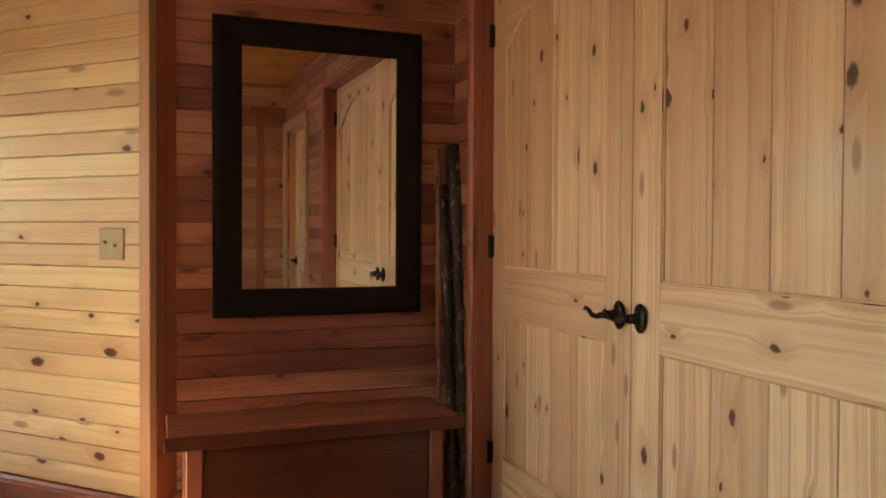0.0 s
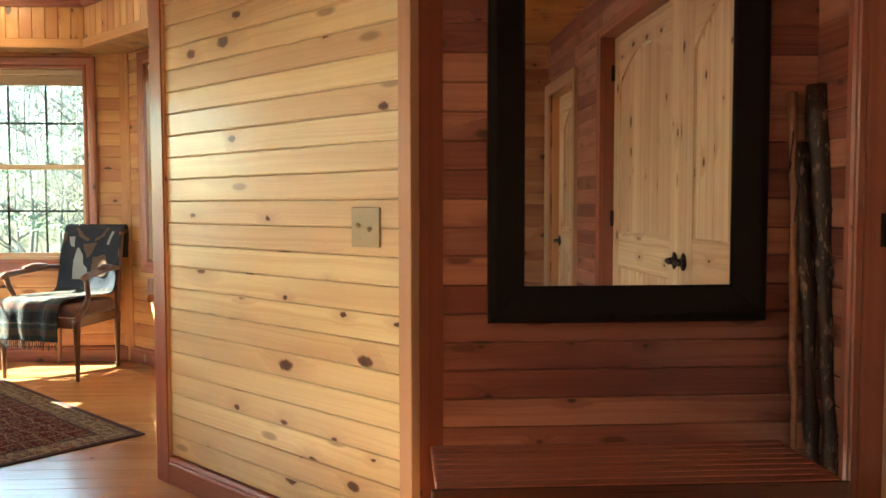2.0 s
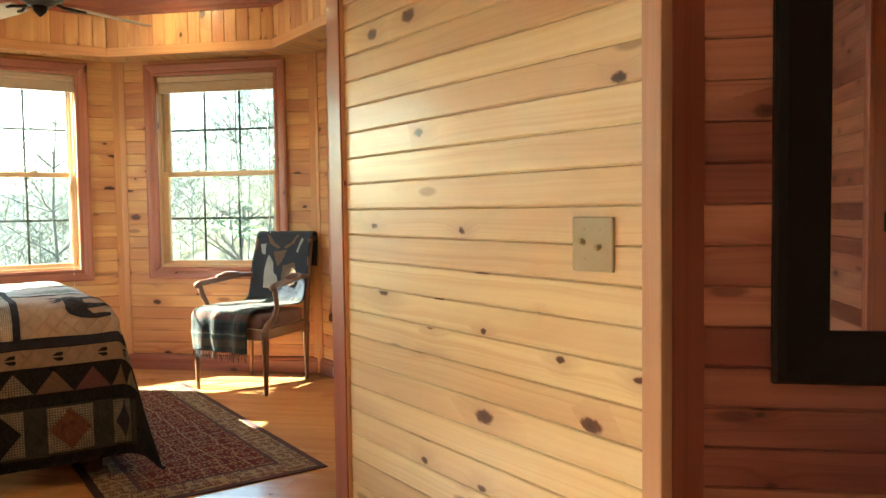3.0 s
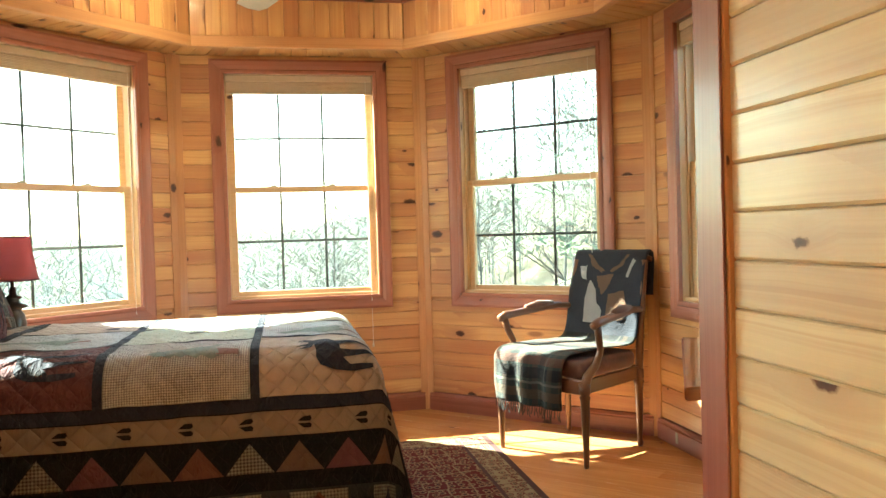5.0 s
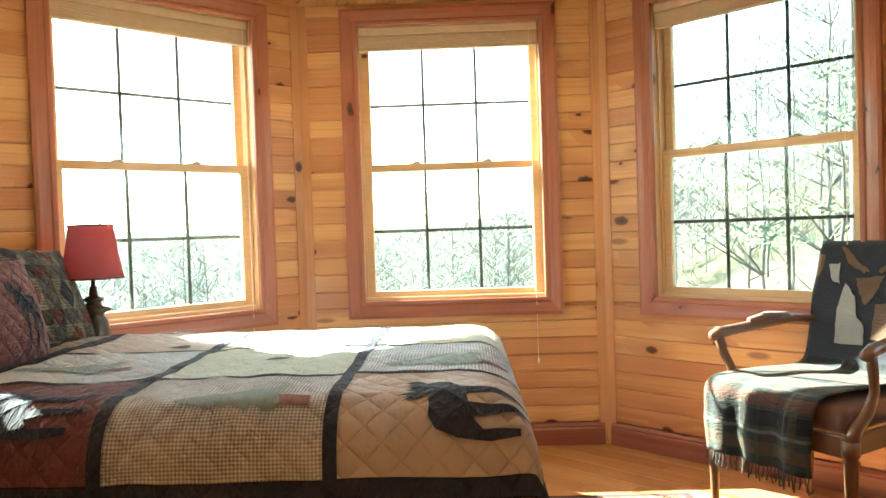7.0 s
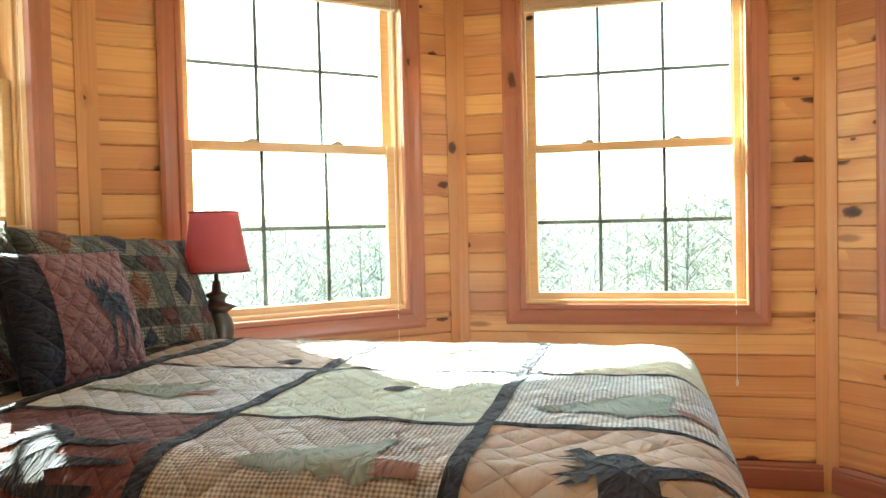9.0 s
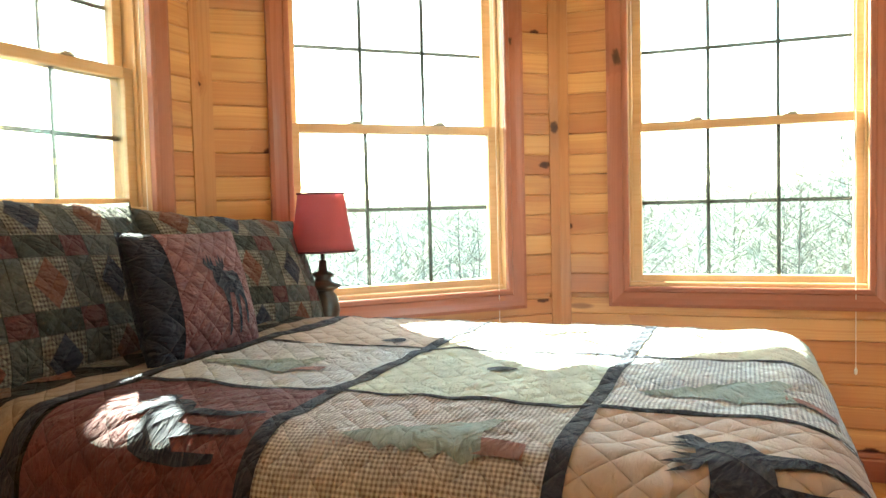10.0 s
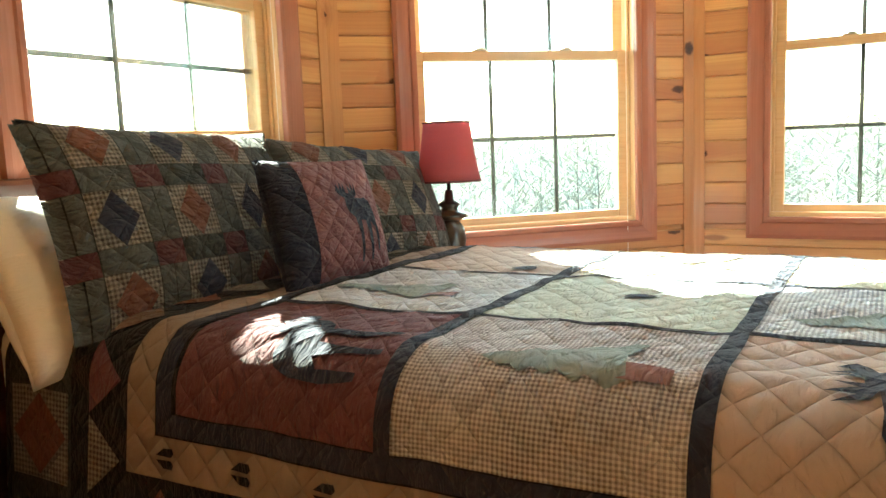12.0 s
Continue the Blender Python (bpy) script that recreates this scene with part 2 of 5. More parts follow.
def tube(points, radius, steps=10, bm=None):
    """A round bar along points; radius a number or one for each point."""
    own = bm is None
    bm = bmesh.new() if own else bm
    pts = [Vector(p) for p in points]
    rads = radius if isinstance(radius, (list, tuple)) else [radius] * len(pts)
    rings, side = [], None
    for i, p in enumerate(pts):
        d = (pts[min(i + 1, len(pts) - 1)] - pts[max(i - 1, 0)]).normalized()
        if side is None:
            side = d.orthogonal().normalized()
        side = (side - d * side.dot(d)).normalized()
        up = d.cross(side)
        rings.append([bm.verts.new(p + (side * math.cos(2 * math.pi * k / steps) + up * math.sin(2 * math.pi * k / steps)) * rads[i]) for k in range(steps)])
    for a, b in zip(rings, rings[1:]):
        for k in range(steps):
            bm.faces.new((a[k], a[(k + 1) % steps], b[(k + 1) % steps], b[k]))
    bm.faces.new(rings[0][::-1])
    bm.faces.new(rings[-1])
    if own:
        bm.normal_update()
        uv_box(bm)
    return bm


PITCH = 0.0905
board_cache = {}


def board(length, pitch=PITCH, mat=None, thick=0.016):
    """One tongue-and-groove board with eased long edges, lying along x, its face towards -y."""
    key = (round(length, 3), pitch, mat.name)
    if key not in board_cache:
        g, h = 0.0035, pitch / 2
        prof = [(0, -h), (-thick + g * 1.4, -h + 0.0005), (-thick, -h + g * 1.8), (-thick, h - g * 1.2), (-thick + g * 1.2, h - 0.0005), (0, h)]
        board_cache[key] = mesh_of("plank", prism(prof, length), mat)
    return board_cache[key]


def plank_run(parent, x0, x1, z0, z1, mat, pitch=PITCH, base=0.12):
    """Level boards over a stretch of wall, in the wall's own axes; rows are counted from the baseboard's top."""
    row = 0
    while base + row * pitch < z1 - 0.01:
        lo, hi = max(base + row * pitch, z0), min(base + (row + 1) * pitch, z1)
        if hi - lo > 0.02 and x1 - x0 > 0.02:
            ob = part("plank", board(x1 - x0, pitch, mat), None, parent)
            ob.matrix_basis = Matrix.Translation((x0, 0, (lo + hi) / 2)) @ Matrix.Diagonal((1, 1, (hi - lo) / pitch, 1))
        row += 1


def wall_pose(p, q):
    """The axes of a wall whose inner face runs from p to q, seen from inside with p on its left: x along it, y outwards."""
    d = Vector((q[0] - p[0], q[1] - p[1], 0))
    return pose(p[0], p[1], 0, 0, 0, math.degrees(math.atan2(d.y, d.x))), d.length


def baseboard(parent, x0, x1, mat=None):
    prof = [(0, 0.0), (-0.034, 0.0), (-0.034, 0.085), (-0.028, 0.092), (-0.03, 0.1), (-0.022, 0.113), (0, 0.118)]
    bm = prism(prof, x1 - x0)
    part("baseboard", bm, mat or CEDAR, parent, "red-stained moulded baseboard", m=Matrix.Translation((x0, 0, 0.002)))


TOP = 2.352       # underside of the soffit
C8, R8 = Vector((-5.591, 1.667)), 1.919
HALF = R8 * math.tan(radians(22.5))


def vertex(k, r=R8):
    """Corner of the octagon between its sides k and k + 1; side 0 faces along +x."""
    a = radians(45 * k + 22.5)
    rr = r / math.cos(radians(22.5))
    return (C8.x + rr * math.cos(a), C8.y + rr * math.sin(a))


WIN_W, WIN_Z0, WIN_Z1, CASE = 0.474, 0.79, 2.235, 0.09


def window(name, parent_pose, mid, label, z0=WIN_Z0, z1=WIN_Z1):
    """A double-hung window with cased opening, in the wall's axes round x = mid."""
    w = thing(name, parent_pose @ Matrix.Translation((mid, 0, 0)), label, "window", "windows of the bay", "structure")
    a = WIN_W
    zm = (z0 + z1) / 2 - 0.016
    prof = lambda: [(0.0, 0.0), (-0.020, 0.0), (-0.024, 0.006), (-0.024, 0.02), (-0.018, 0.026), (-0.026, 0.05), (-0.030, 0.075), (-0.026, CASE), (0.0, CASE)]
    # mitred casing: the moulding's inner edge on the opening
    for kind, m, length in (("top", Matrix.Translation((-a, -0.016, z1)), 2 * a), ("bottom", Matrix.Translation((a, -0.016, z0)) @ pose(0, 0, 0, 0, 180, 0), 2 * a),
                            ("left", Matrix.Translation((-a, -0.016, z0)) @ pose(0, 0, 0, 0, -90, 0), z1 - z0), ("right", Matrix.Translation((a, -0.016, z1)) @ pose(0, 0, 0, 0, 90, 0), z1 - z0)):
        bm = prism(prof(), length)
        for v in bm.verts:      # mitre
            v.co.x += v.co.z if v.co.x > length / 2 else -v.co.z
        part("casing", bm, CASING, w, "red-stained moulded casing", m=m)
    for x0, x1, za, zb, y1 in ((-a - 0.03, -a, z0 - 0.03, z1 + 0.03, 0.15), (a, a + 0.03, z0 - 0.03, z1 + 0.03, 0.15), (-a, a, z1, z1 + 0.03, 0.15), (-a, a, z0 - 0.03, z0, 0.15)):
        part("jamb", boxm(x0, x1, -0.014, y1, za, zb, 0.002), JAMB, w, "yellow pine jamb")
    for x0, x1 in ((-a, -a + 0.012), (a - 0.012, a)):
        part("stop", boxm(x0, x1, 0.022, 0.034, z0, z1, 0.002), JAMB, w)
    part("sill", boxm(-a, a, -0.004, 0.05, z0, z0 + 0.018, 0.003), JAMB, w, "pine inner sill")
    for nm_, y, za, zb, bot, top in (("lower_sash", 0.038, z0 + 0.012, zm + 0.019, 0.036, 0.038), ("upper_sash", 0.078, zm - 0.018, z1 - 0.02, 0.038, 0.062)):
        b = bmesh.new()
        st = 0.048
        box(b, -a + 0.006, -a + st, y, y + 0.036, za, zb, 0.003)
        box(b, a - st, a - 0.006, y, y + 0.036, za, zb, 0.003)
        box(b, -a + st, a - st, y + 0.001, y + 0.035, za, za + bot, 0.003)
        box(b, -a + st, a - st, y + 0.001, y + 0.035, zb - top, zb, 0.003)
        b.normal_update()
        uv_box(b)
        s = part(nm_, b, JAMB, w, "pine sash")
        g = part("pane", boxm(-a + st - 0.004, a - st + 0.004, y + 0.014, y + 0.018, za + bot - 0.004, zb - top + 0.004), GLASS, s, "clear glass pane")
        g.visible_shadow = False
        gw = a - st
        for i in (-1, 1):
            part("muntin", boxm(i * gw / 3 - 0.008, i * gw / 3 + 0.008, y + 0.02, y + 0.026, za + bot, zb - top), MUNTIN, s)
        zc = (za + bot + zb - top) / 2
        part("muntin", boxm(-gw, gw, y + 0.0265, y + 0.0325, zc - 0.008, zc + 0.008), MUNTIN, s)
        if nm_ == "lower_sash":
            for i in (-0.19, 0.19):
                lk = boxm(i - 0.028, i + 0.028, y - 0.004, y + 0.03, zb, zb + 0.006, 0.002)
                box(lk, i - 0.010, i + 0.022, y + 0.002, y + 0.022, zb + 0.006, zb + 0.014, 0.003)
                part("sash_lock", lk, PLATE, s)
    sh = bmesh.new()
    box(sh, -a + 0.004, a - 0.004, -0.008, 0.032, z1 - 0.045, z1 - 0.003, 0.004)
    for i in range(7):
        z = z1 - 0.05 - i * 0.0085
        box(sh, -a + 0.006, a - 0.006, -0.004 + 0.002 * (i % 2), 0.026, z - 0.0075, z, 0.0015)
    box(sh, -a + 0.006, a - 0.006, -0.004, 0.028, z1 - 0.124, z1 - 0.11, 0.003)
    uv_box(sh)
    part("cellular_shade", sh, SHADE_FABRIC, w, "raised cream cellular shade")
    cord = tube([(a - 0.05, -0.036, z1 - 0.05), (a - 0.05, -0.038, 1.4), (a - 0.048, -0.038, z0 - 0.32)], 0.0016, 6)
    part("cord", cord, WHITE, w)
    part("cord_tassel", lathe([(0.002, 0), (0.006, 0.006), (0.007, 0.02), (0.002, 0.032)], 10), WHITE, w, m=Matrix.Translation((a - 0.048, -0.038, z0 - 0.35)))
    return w


def bay_wall(name, k, win, label, z0=WIN_Z0, z1=WIN_Z1, off=0.0):
    p, q = vertex(k), vertex(k - 1)
    wz0, wz1 = z0, z1
    m, length = wall_pose(p, q)
    h = length / 2 + off
    w = thing(name, m, label, "wall", kind="structure")
    b = bmesh.new()
    t0, t1, top = 0.001, 0.16, 2.75
    if win:
        a = WIN_W + 0.03
        for x0, x1, z0, z1 in ((-0.06, h - a, 0, top), (h + a, length + 0.06, 0, top), (h - a, h + a, 0, wz0 - 0.03), (h - a, h + a, wz1 + 0.03, top)):
            box(b, x0, x1, t0, t1, z0, z1)
    else:
        box(b, -0.06, length + 0.06, t0, t1, 0, top)
    uv_box(b)
    part("core", b, PINE_TRIM, w)
    e = 0.045
    if win:
        a = WIN_W + 0.06
        plank_run(w, e, length - e, 0.12, wz0 - 0.055, PINE)
        plank_run(w, e, h - a, wz0 - 0.055, TOP, PINE)
        plank_run(w, h + a, length - e, wz0 - 0.055, TOP, PINE)
        plank_run(w, h - a, h + a, wz1 + 0.075, TOP, PINE)
    else:
        plank_run(w, e, length - e, 0.12, TOP, PINE)
    baseboard(w, 0.03, length - 0.03)
    return m, length


def corner_trim(name, k, mat):
    """Upright trim folded into the corner between two sides."""
    b = bmesh.new()
    p = Vector((*vertex(k), 0))
    for s in (k, k + 1):
        n_ = Vector((math.cos(radians(45 * s)), math.sin(radians(45 * s)), 0))
        tdir = Vector((-n_.y, n_.x, 0)) * (-1 if s == k else 1)
        pts = [p, p + tdir * 0.055, p + tdir * 0.055 - n_ * 0.022, p + tdir * 0.001 - n_ * 0.024]
        lo, hi = [b.verts.new(v + Vector((0, 0, 0.0))) for v in pts], [b.verts.new(v + Vector((0, 0, TOP))) for v in pts]
        for i in range(4):
            b.faces.new((lo[i], lo[(i + 1) % 4], hi[(i + 1) % 4], hi[i]))
        b.faces.new(lo[::-1])
        b.faces.new(hi)
    bmesh.ops.recalc_face_normals(b, faces=b.faces)
    b.normal_update()
    uv_box(b)
    tagged(part(name, b, mat), "light pine corner trim between the window walls", "trim", "", "structure")


# ---- the octagonal bay ----
walls = {}
SHIFT = {5: 0.03, 6: 0.04}      # windows set off their walls' middles
for k, nm_, win in ((3, "wall_northwest", True), (4, "wall_west", True), (5, "wall_southwest", True), (6, "wall_south", True), (2, "wall_north", True), (1, "wall_northeast", False), (7, "wall_southeast", False)):
    lab = "knotty pine plank wall round a double-hung window" if win else "plain knotty pine plank wall"
    walls[k] = bay_wall(nm_, k, win, lab, *((1.17, 2.15) if k == 6 else (WIN_Z0, WIN_Z1)), off=SHIFT.get(k, 0.0))
for i, k in enumerate((5, 4, 3, 6, 2)):
    m, length = walls[k]
    window("window_%d" % (i + 1), m, length / 2 + SHIFT.get(k, 0.0), "double-hung pine window with red-stained casing and raised shade", *((1.17, 2.15) if k == 6 else ()))
for i, k in enumerate((1, 2, 3, 4, 5, 6)):
    corner_trim("trim_%d" % (i + 1), k, PINE_TRIM)

# ---- settings of the place ----
FLOOR_ANGLE = 45.0       # run of the floor strips
RUG_TURN = 0.0         # turn of the rug
MIRROR_TURN = 1.0        # how far the mirror hangs off its wall's line
FAN_TURN = 24.0          # where the fan's blades stand
# strength and places of the lamps added to brighten the hall
HALL_FILL = 4.5
FILL_LAMPS = ((-2.3, -0.9), (0.2, -0.6))
DETECTOR = (1.35, 0.05)

# soffit round the bay, fascia of upright boards, crown and tray ceiling
R_IN, CEIL = 1.53, 2.72
sb = bmesh.new()
for k in range(8):
    a0, a1 = vertex(k - 1, R8 + 0.02), vertex(k, R8 + 0.02)
    b0, b1 = vertex(k - 1, R_IN), vertex(k, R_IN)
    cnt = 15
    for i in range(cnt):
        f0, f1 = (i + 0.02) / cnt, (i + 0.98) / cnt
        q = [Vector(a0).lerp(Vector(a1), f0), Vector(a0).lerp(Vector(a1), f1), Vector(b0).lerp(Vector(b1), f1), Vector(b0).lerp(Vector(b1), f0)]
        lo, hi = [sb.verts.new((v.x, v.y, TOP)) for v in q], [sb.verts.new((v.x, v.y, TOP + 0.02)) for v in q]
        for j in range(4):
            sb.faces.new((lo[j], lo[(j + 1) % 4], hi[(j + 1) % 4], hi[j]))
        sb.faces.new(lo)
        sb.faces.new(hi[::-1])
bmesh.ops.recalc_face_normals(sb, faces=sb.faces)
lay = sb.loops.layers.uv.verify()
for f in sb.faces:
    c = f.calc_center_median()
    ang = math.atan2(c.y - C8.y, c.x - C8.x)
    ca, sa = math.cos(ang), math.sin(ang)
    for lp in f.loops:
        d = lp.vert.co - Vector((C8.x, C8.y, 0))
        lp[lay].uv = (d.x * ca + d.y * sa, -d.x * sa + d.y * ca + d.z)
tagged(part("ceiling_soffit", sb, PINE_CEIL), "pine board soffit above the windows", "ceiling", "", "structure")

for k in range(8):
    p, q = vertex(k, R_IN), vertex(k - 1, R_IN)
    m, length = wall_pose(p, q)
    f = thing("fascia_%d" % (k + 1), m, "upright knotty pine boards above the soffit", "fascia", kind="structure")
    part("lip", boxm(-0.01, length + 0.01, -0.018, 0.03, TOP - 0.035, TOP + 0.03, 0.004), PINE_TRIM, f, "pine soffit lip")
    cnt = 14
    for i in range(cnt):
        ob = part("plank", board(CEIL - 0.1 - TOP - 0.03, length / cnt, PINE), None, f)
        ob.matrix_basis = Matrix.Translation((length * (i + 0.5) / cnt, 0.016, TOP + 0.03)) @ pose(0, 0, 0, 0, -90, 0)
    prof = [(0.02, -0.115), (-0.012, -0.115), (-0.016, -0.10), (-0.03, -0.085), (-0.034, -0.06), (-0.07, -0.025), (-0.085, -0.02), (-0.09, 0.0), (0.02, 0.0)]
    part("crown", prism(prof, length + 0.02), CEDAR, f, "red-stained crown moulding", m=Matrix.Translation((-0.01, 0, CEIL)))

# ceilings: boards joined in one mesh each


def plank_ceiling(name, x0, x1, y0, y1, z, angle, label):
    b = bmesh.new()
    w, L = 0.09, max(x1 - x0, y1 - y0) * 1.5
    c = Vector(((x0 + x1) / 2, (y0 + y1) / 2))
    r = random.Random(5)
    n_ = int(L / w)
    for i in range(-n_ // 2, n_ // 2):
        u = -L / 2
        while u < L / 2:
            ln = r.uniform(0.9, 2.4)
            box(b, u, u + ln - 0.002, i * w + 0.0015, i * w + w - 0.0015, 0, 0.02)
            u += ln
    b.normal_update()
    uv_box(b)
    bmesh.ops.transform(b, verts=b.verts, matrix=pose(c.x, c.y, z, 0, 0, angle))
    for co, no in (((x0, 0, 0), (-1, 0, 0)), ((x1, 0, 0), (1, 0, 0)), ((0, y0, 0), (0, -1, 0)), ((0, y1, 0), (0, 1, 0))):
        bmesh.ops.bisect_plane(b, geom=b.verts[:] + b.edges[:] + b.faces[:], plane_co=co, plane_no=no, clear_outer=True)
    return tagged(part(name, b, PINE_CEIL), label, "ceiling", "", "structure")


plank_ceiling("ceiling_bay", C8.x - 1.72, C8.x + 1.72, C8.y - 1.72, C8.y + 1.72, CEIL, 90, "knotty pine board tray ceiling")
HALL_TOP = 2.5
plank_ceiling("ceiling_hall", -3.6, 4.6, -2.6, 3.6, HALL_TOP, 45, "knotty pine board hall ceiling")
roof = bmesh.new()
ring = [Vector((*vertex(k, R8 + 0.14), 0)) for k in range(8)]
for zz in (2.76,):
    lo, hi = [roof.verts.new((p.x, p.y, zz)) for p in ring], [roof.verts.new((p.x, p.y, zz + 0.1)) for p in ring]
    for i in range(8):
        roof.faces.new((lo[i], lo[(i + 1) % 8], hi[(i + 1) % 8], hi[i]))
    roof.faces.new(lo[::-1])
    roof.faces.new(hi)
HALL = [(-3.72, -1.45), (-0.38, -1.45), (1.64, 0.57), (-1.29, 3.5), (-2.30, 2.49), (-3.72, 2.49)]


def slab(b, plan, z0, z1):
    lo, hi = [b.verts.new((*p, z0)) for p in plan], [b.verts.new((*p, z1)) for p in plan]
    for i in range(len(plan)):
        j = (i + 1) % len(plan)
        b.faces.new((lo[i], lo[j], hi[j], hi[i]))
    b.faces.new(lo[::-1])
    b.faces.new(hi)


slab(roof, HALL, 2.62, 2.72)
tagged(part("roof_deck", roof, DARKWOOD), "dark board roof deck over the rooms", "roof", "", "structure")

# recessed ceiling lights of the bay


def downlight(x, y, z):
    d = thing("ceiling_light", pose(x, y, z), "lit recessed ceiling light with a pale trim ring", "ceiling light", "recessed lights")
    ring = bmesh.new()
    n_ = 28
    rs = [(0.058, 0.0), (0.062, -0.006), (0.085, -0.006), (0.09, 0.0)]
    rings = [[ring.verts.new((r * math.cos(2 * math.pi * i / n_), r * math.sin(2 * math.pi * i / n_), zz)) for i in range(n_)] for r, zz in rs]
    for a, b in zip(rings, rings[1:]):
        for i in range(n_):
            ring.faces.new((a[i], b[i], b[(i + 1) % n_], a[(i + 1) % n_]))
    part("trim_ring", ring, WHITE, d)
    part("bulb", lathe([(0.01, -0.012), (0.045, -0.008), (0.057, -0.001)], 24), GLOW, d, "glowing warm bulb")


for ang in (135, 215, 315, 45):
    downlight(C8.x + 1.2 * math.cos(radians(ang)), C8.y + 1.2 * math.sin(radians(ang)), CEIL - 0.001)

# ---- floor ----
floor = thing("floor", pose(0, 0, 0), "glossy honey-coloured hardwood strip floor", "floor", kind="structure")
sfb = bmesh.new()
slab(sfb, HALL, -0.2, -0.013)
lo, hi = [sfb.verts.new((*vertex(k, R8 + 0.14), -0.2)) for k in range(8)], [sfb.verts.new((*vertex(k, R8 + 0.14), -0.0135)) for k in range(8)]
for i in range(8):
    sfb.faces.new((lo[i], lo[(i + 1) % 8], hi[(i + 1) % 8], hi[i]))
sfb.faces.new(hi)
sfb.faces.new(lo[::-1])
uv_box(sfb)
part("subfloor", sfb, DARKWOOD, floor)


def floor_board(length, width):
    key = ("floor", round(length, 2), width)
    if key not in board_cache:
        h = width / 2 - 0.0006
        board_cache[key] = mesh_of("floor_board", prism([(-h, -0.012), (h, -0.012), (h, -0.0012), (h - 0.0012, 0), (-h + 0.0012, 0), (-h, -0.0012)], length), FLOORING)
    return board_cache[key]


def inside(x, y):
    """Whether a place lies under the bay or the hall, with a small margin."""
    d = [(x - C8.x) * math.cos(radians(45 * k)) + (y - C8.y) * math.sin(radians(45 * k)) for k in range(8)]
    return max(d) < R8 + 0.05 or (x > -3.7 and y > -1.38 and x + y < 2.13 and x - y < 0.97 and (y < 2.40 or x - y > -4.74))


rf = random.Random(11)
FW = 0.125
fm = pose(-2, 1, 0, 0, 0, FLOOR_ANGLE)
for i in range(-52, 52):
    u = -8.0 + rf.uniform(0, 1.2)
    while u < 8:
        ln = rf.choice((1.2, 1.5, 1.8, 2.1))
        steps = int(ln / 0.03)
        keep = [j for j in range(steps) if inside(*(fm @ Vector((u + 0.03 * (j + 0.5), i * FW, 0))).xy)]
        run = []
        for j in keep + [None]:
            if run and (j is None or j != run[-1] + 1):
                part("floor_board", floor_board(0.03 * len(run) - 0.001, FW), None, floor, m=fm @ Matrix.Translation((u + 0.03 * run[0], i * FW, 0)))
                run = []
            if j is not None:
                run.append(j)
        u += steps * 0.03

# ---- the hall ----


def hall_wall(name, p, q, mat, label, z1=HALL_TOP, holes=(), ends=(0.0, 0.0), base=True, thick=0.12):
    """A planked wall from p to q seen from the hall; holes are (x0, x1, top) in its own axes."""
    m, length = wall_pose(p, q)
    w = thing(name, m, label, "wall", kind="structure")
    b = bmesh.new()
    x = 0.0
    for h0, h1, ht in list(holes) + [(length, length, 0)]:
        if h0 > x:
            box(b, x, h0, 0.001, thick, 0, z1 + 0.2)
            plank_run(w, max(x, ends[0]), min(h0, length - ends[1]), 0.12, z1, mat)
            if base:
                baseboard(w, max(x, ends[0]), min(h0, length - ends[1]))
        if h1 > h0:
            box(b, h0, h1, 0.001, thick, ht, z1 + 0.2)
            plank_run(w, h0, h1, ht + 0.05, z1, mat)
        x = h1
    uv_box(b)
    part("core", b, PINE_TRIM, w)
    return w, m, length


# partition with the light switch, from the bay's opening to the mirror niche
PX0, PX1, PY = -3.715, -2.19, 2.368
hall_wall("wall_partition", (PX0, PY + 0.016), (PX1, PY + 0.016), PINE_PALE, "pale knotty pine plank partition wall", ends=(0.10, 0.03), thick=0.05)
tagged(part("trim_7", boxm(PX0, PX0 + 0.105, PY - 0.012, PY + 0.13, 0, TOP + 0.15, 0.004, 2), PINE_TRIM), "pine corner board at the end of the partition", "trim", "", "structure")
tagged(part("trim_11", boxm(PX0 + 0.004, PX0 + 0.1, PY - 0.019, PY - 0.0125, 0, TOP + 0.15, 0.002), CEDAR), "red-stained facing board at the end of the partition", "trim", "", "structure")
tagged(part("trim_8", boxm(PX1 - 0.03, PX1 + 0.024, PY - 0.016, PY + 0.022, 0, HALL_TOP, 0.004, 2), PINE_POST), "pine corner board beside the mirror niche", "trim", "", "structure")

# niche wall behind the mirror, and the wall of the double doors at right angles to it
NICHE0 = (PX1 - 0.02, PX1 - 0.02 + 4.69)
CW = 2.04      # x + y on the door wall's face
corner = ((CW - 4.69) / 2, (CW + 4.69) / 2)
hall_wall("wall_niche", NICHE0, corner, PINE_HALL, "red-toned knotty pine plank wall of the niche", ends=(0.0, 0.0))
tagged(part("trim_9", boxm(PX1 - 0.03, PX1 + 0.021, PY + 0.023, PY + 0.20, 0, HALL_TOP, 0.003), CEDAR), "red-stained upright trim of the niche", "trim", "", "structure")
D0, DM, D1, DTOP = 0.285, 1.322, 2.40, 2.215      # along the door wall from the corner: jamb, meeting stiles, jamb; head
door_end = (corner[0] + 3.95 / math.sqrt(2), corner[1] - 3.95 / math.sqrt(2))
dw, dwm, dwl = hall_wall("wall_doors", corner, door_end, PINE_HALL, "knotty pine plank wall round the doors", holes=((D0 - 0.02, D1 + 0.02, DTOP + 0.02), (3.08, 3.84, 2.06)))


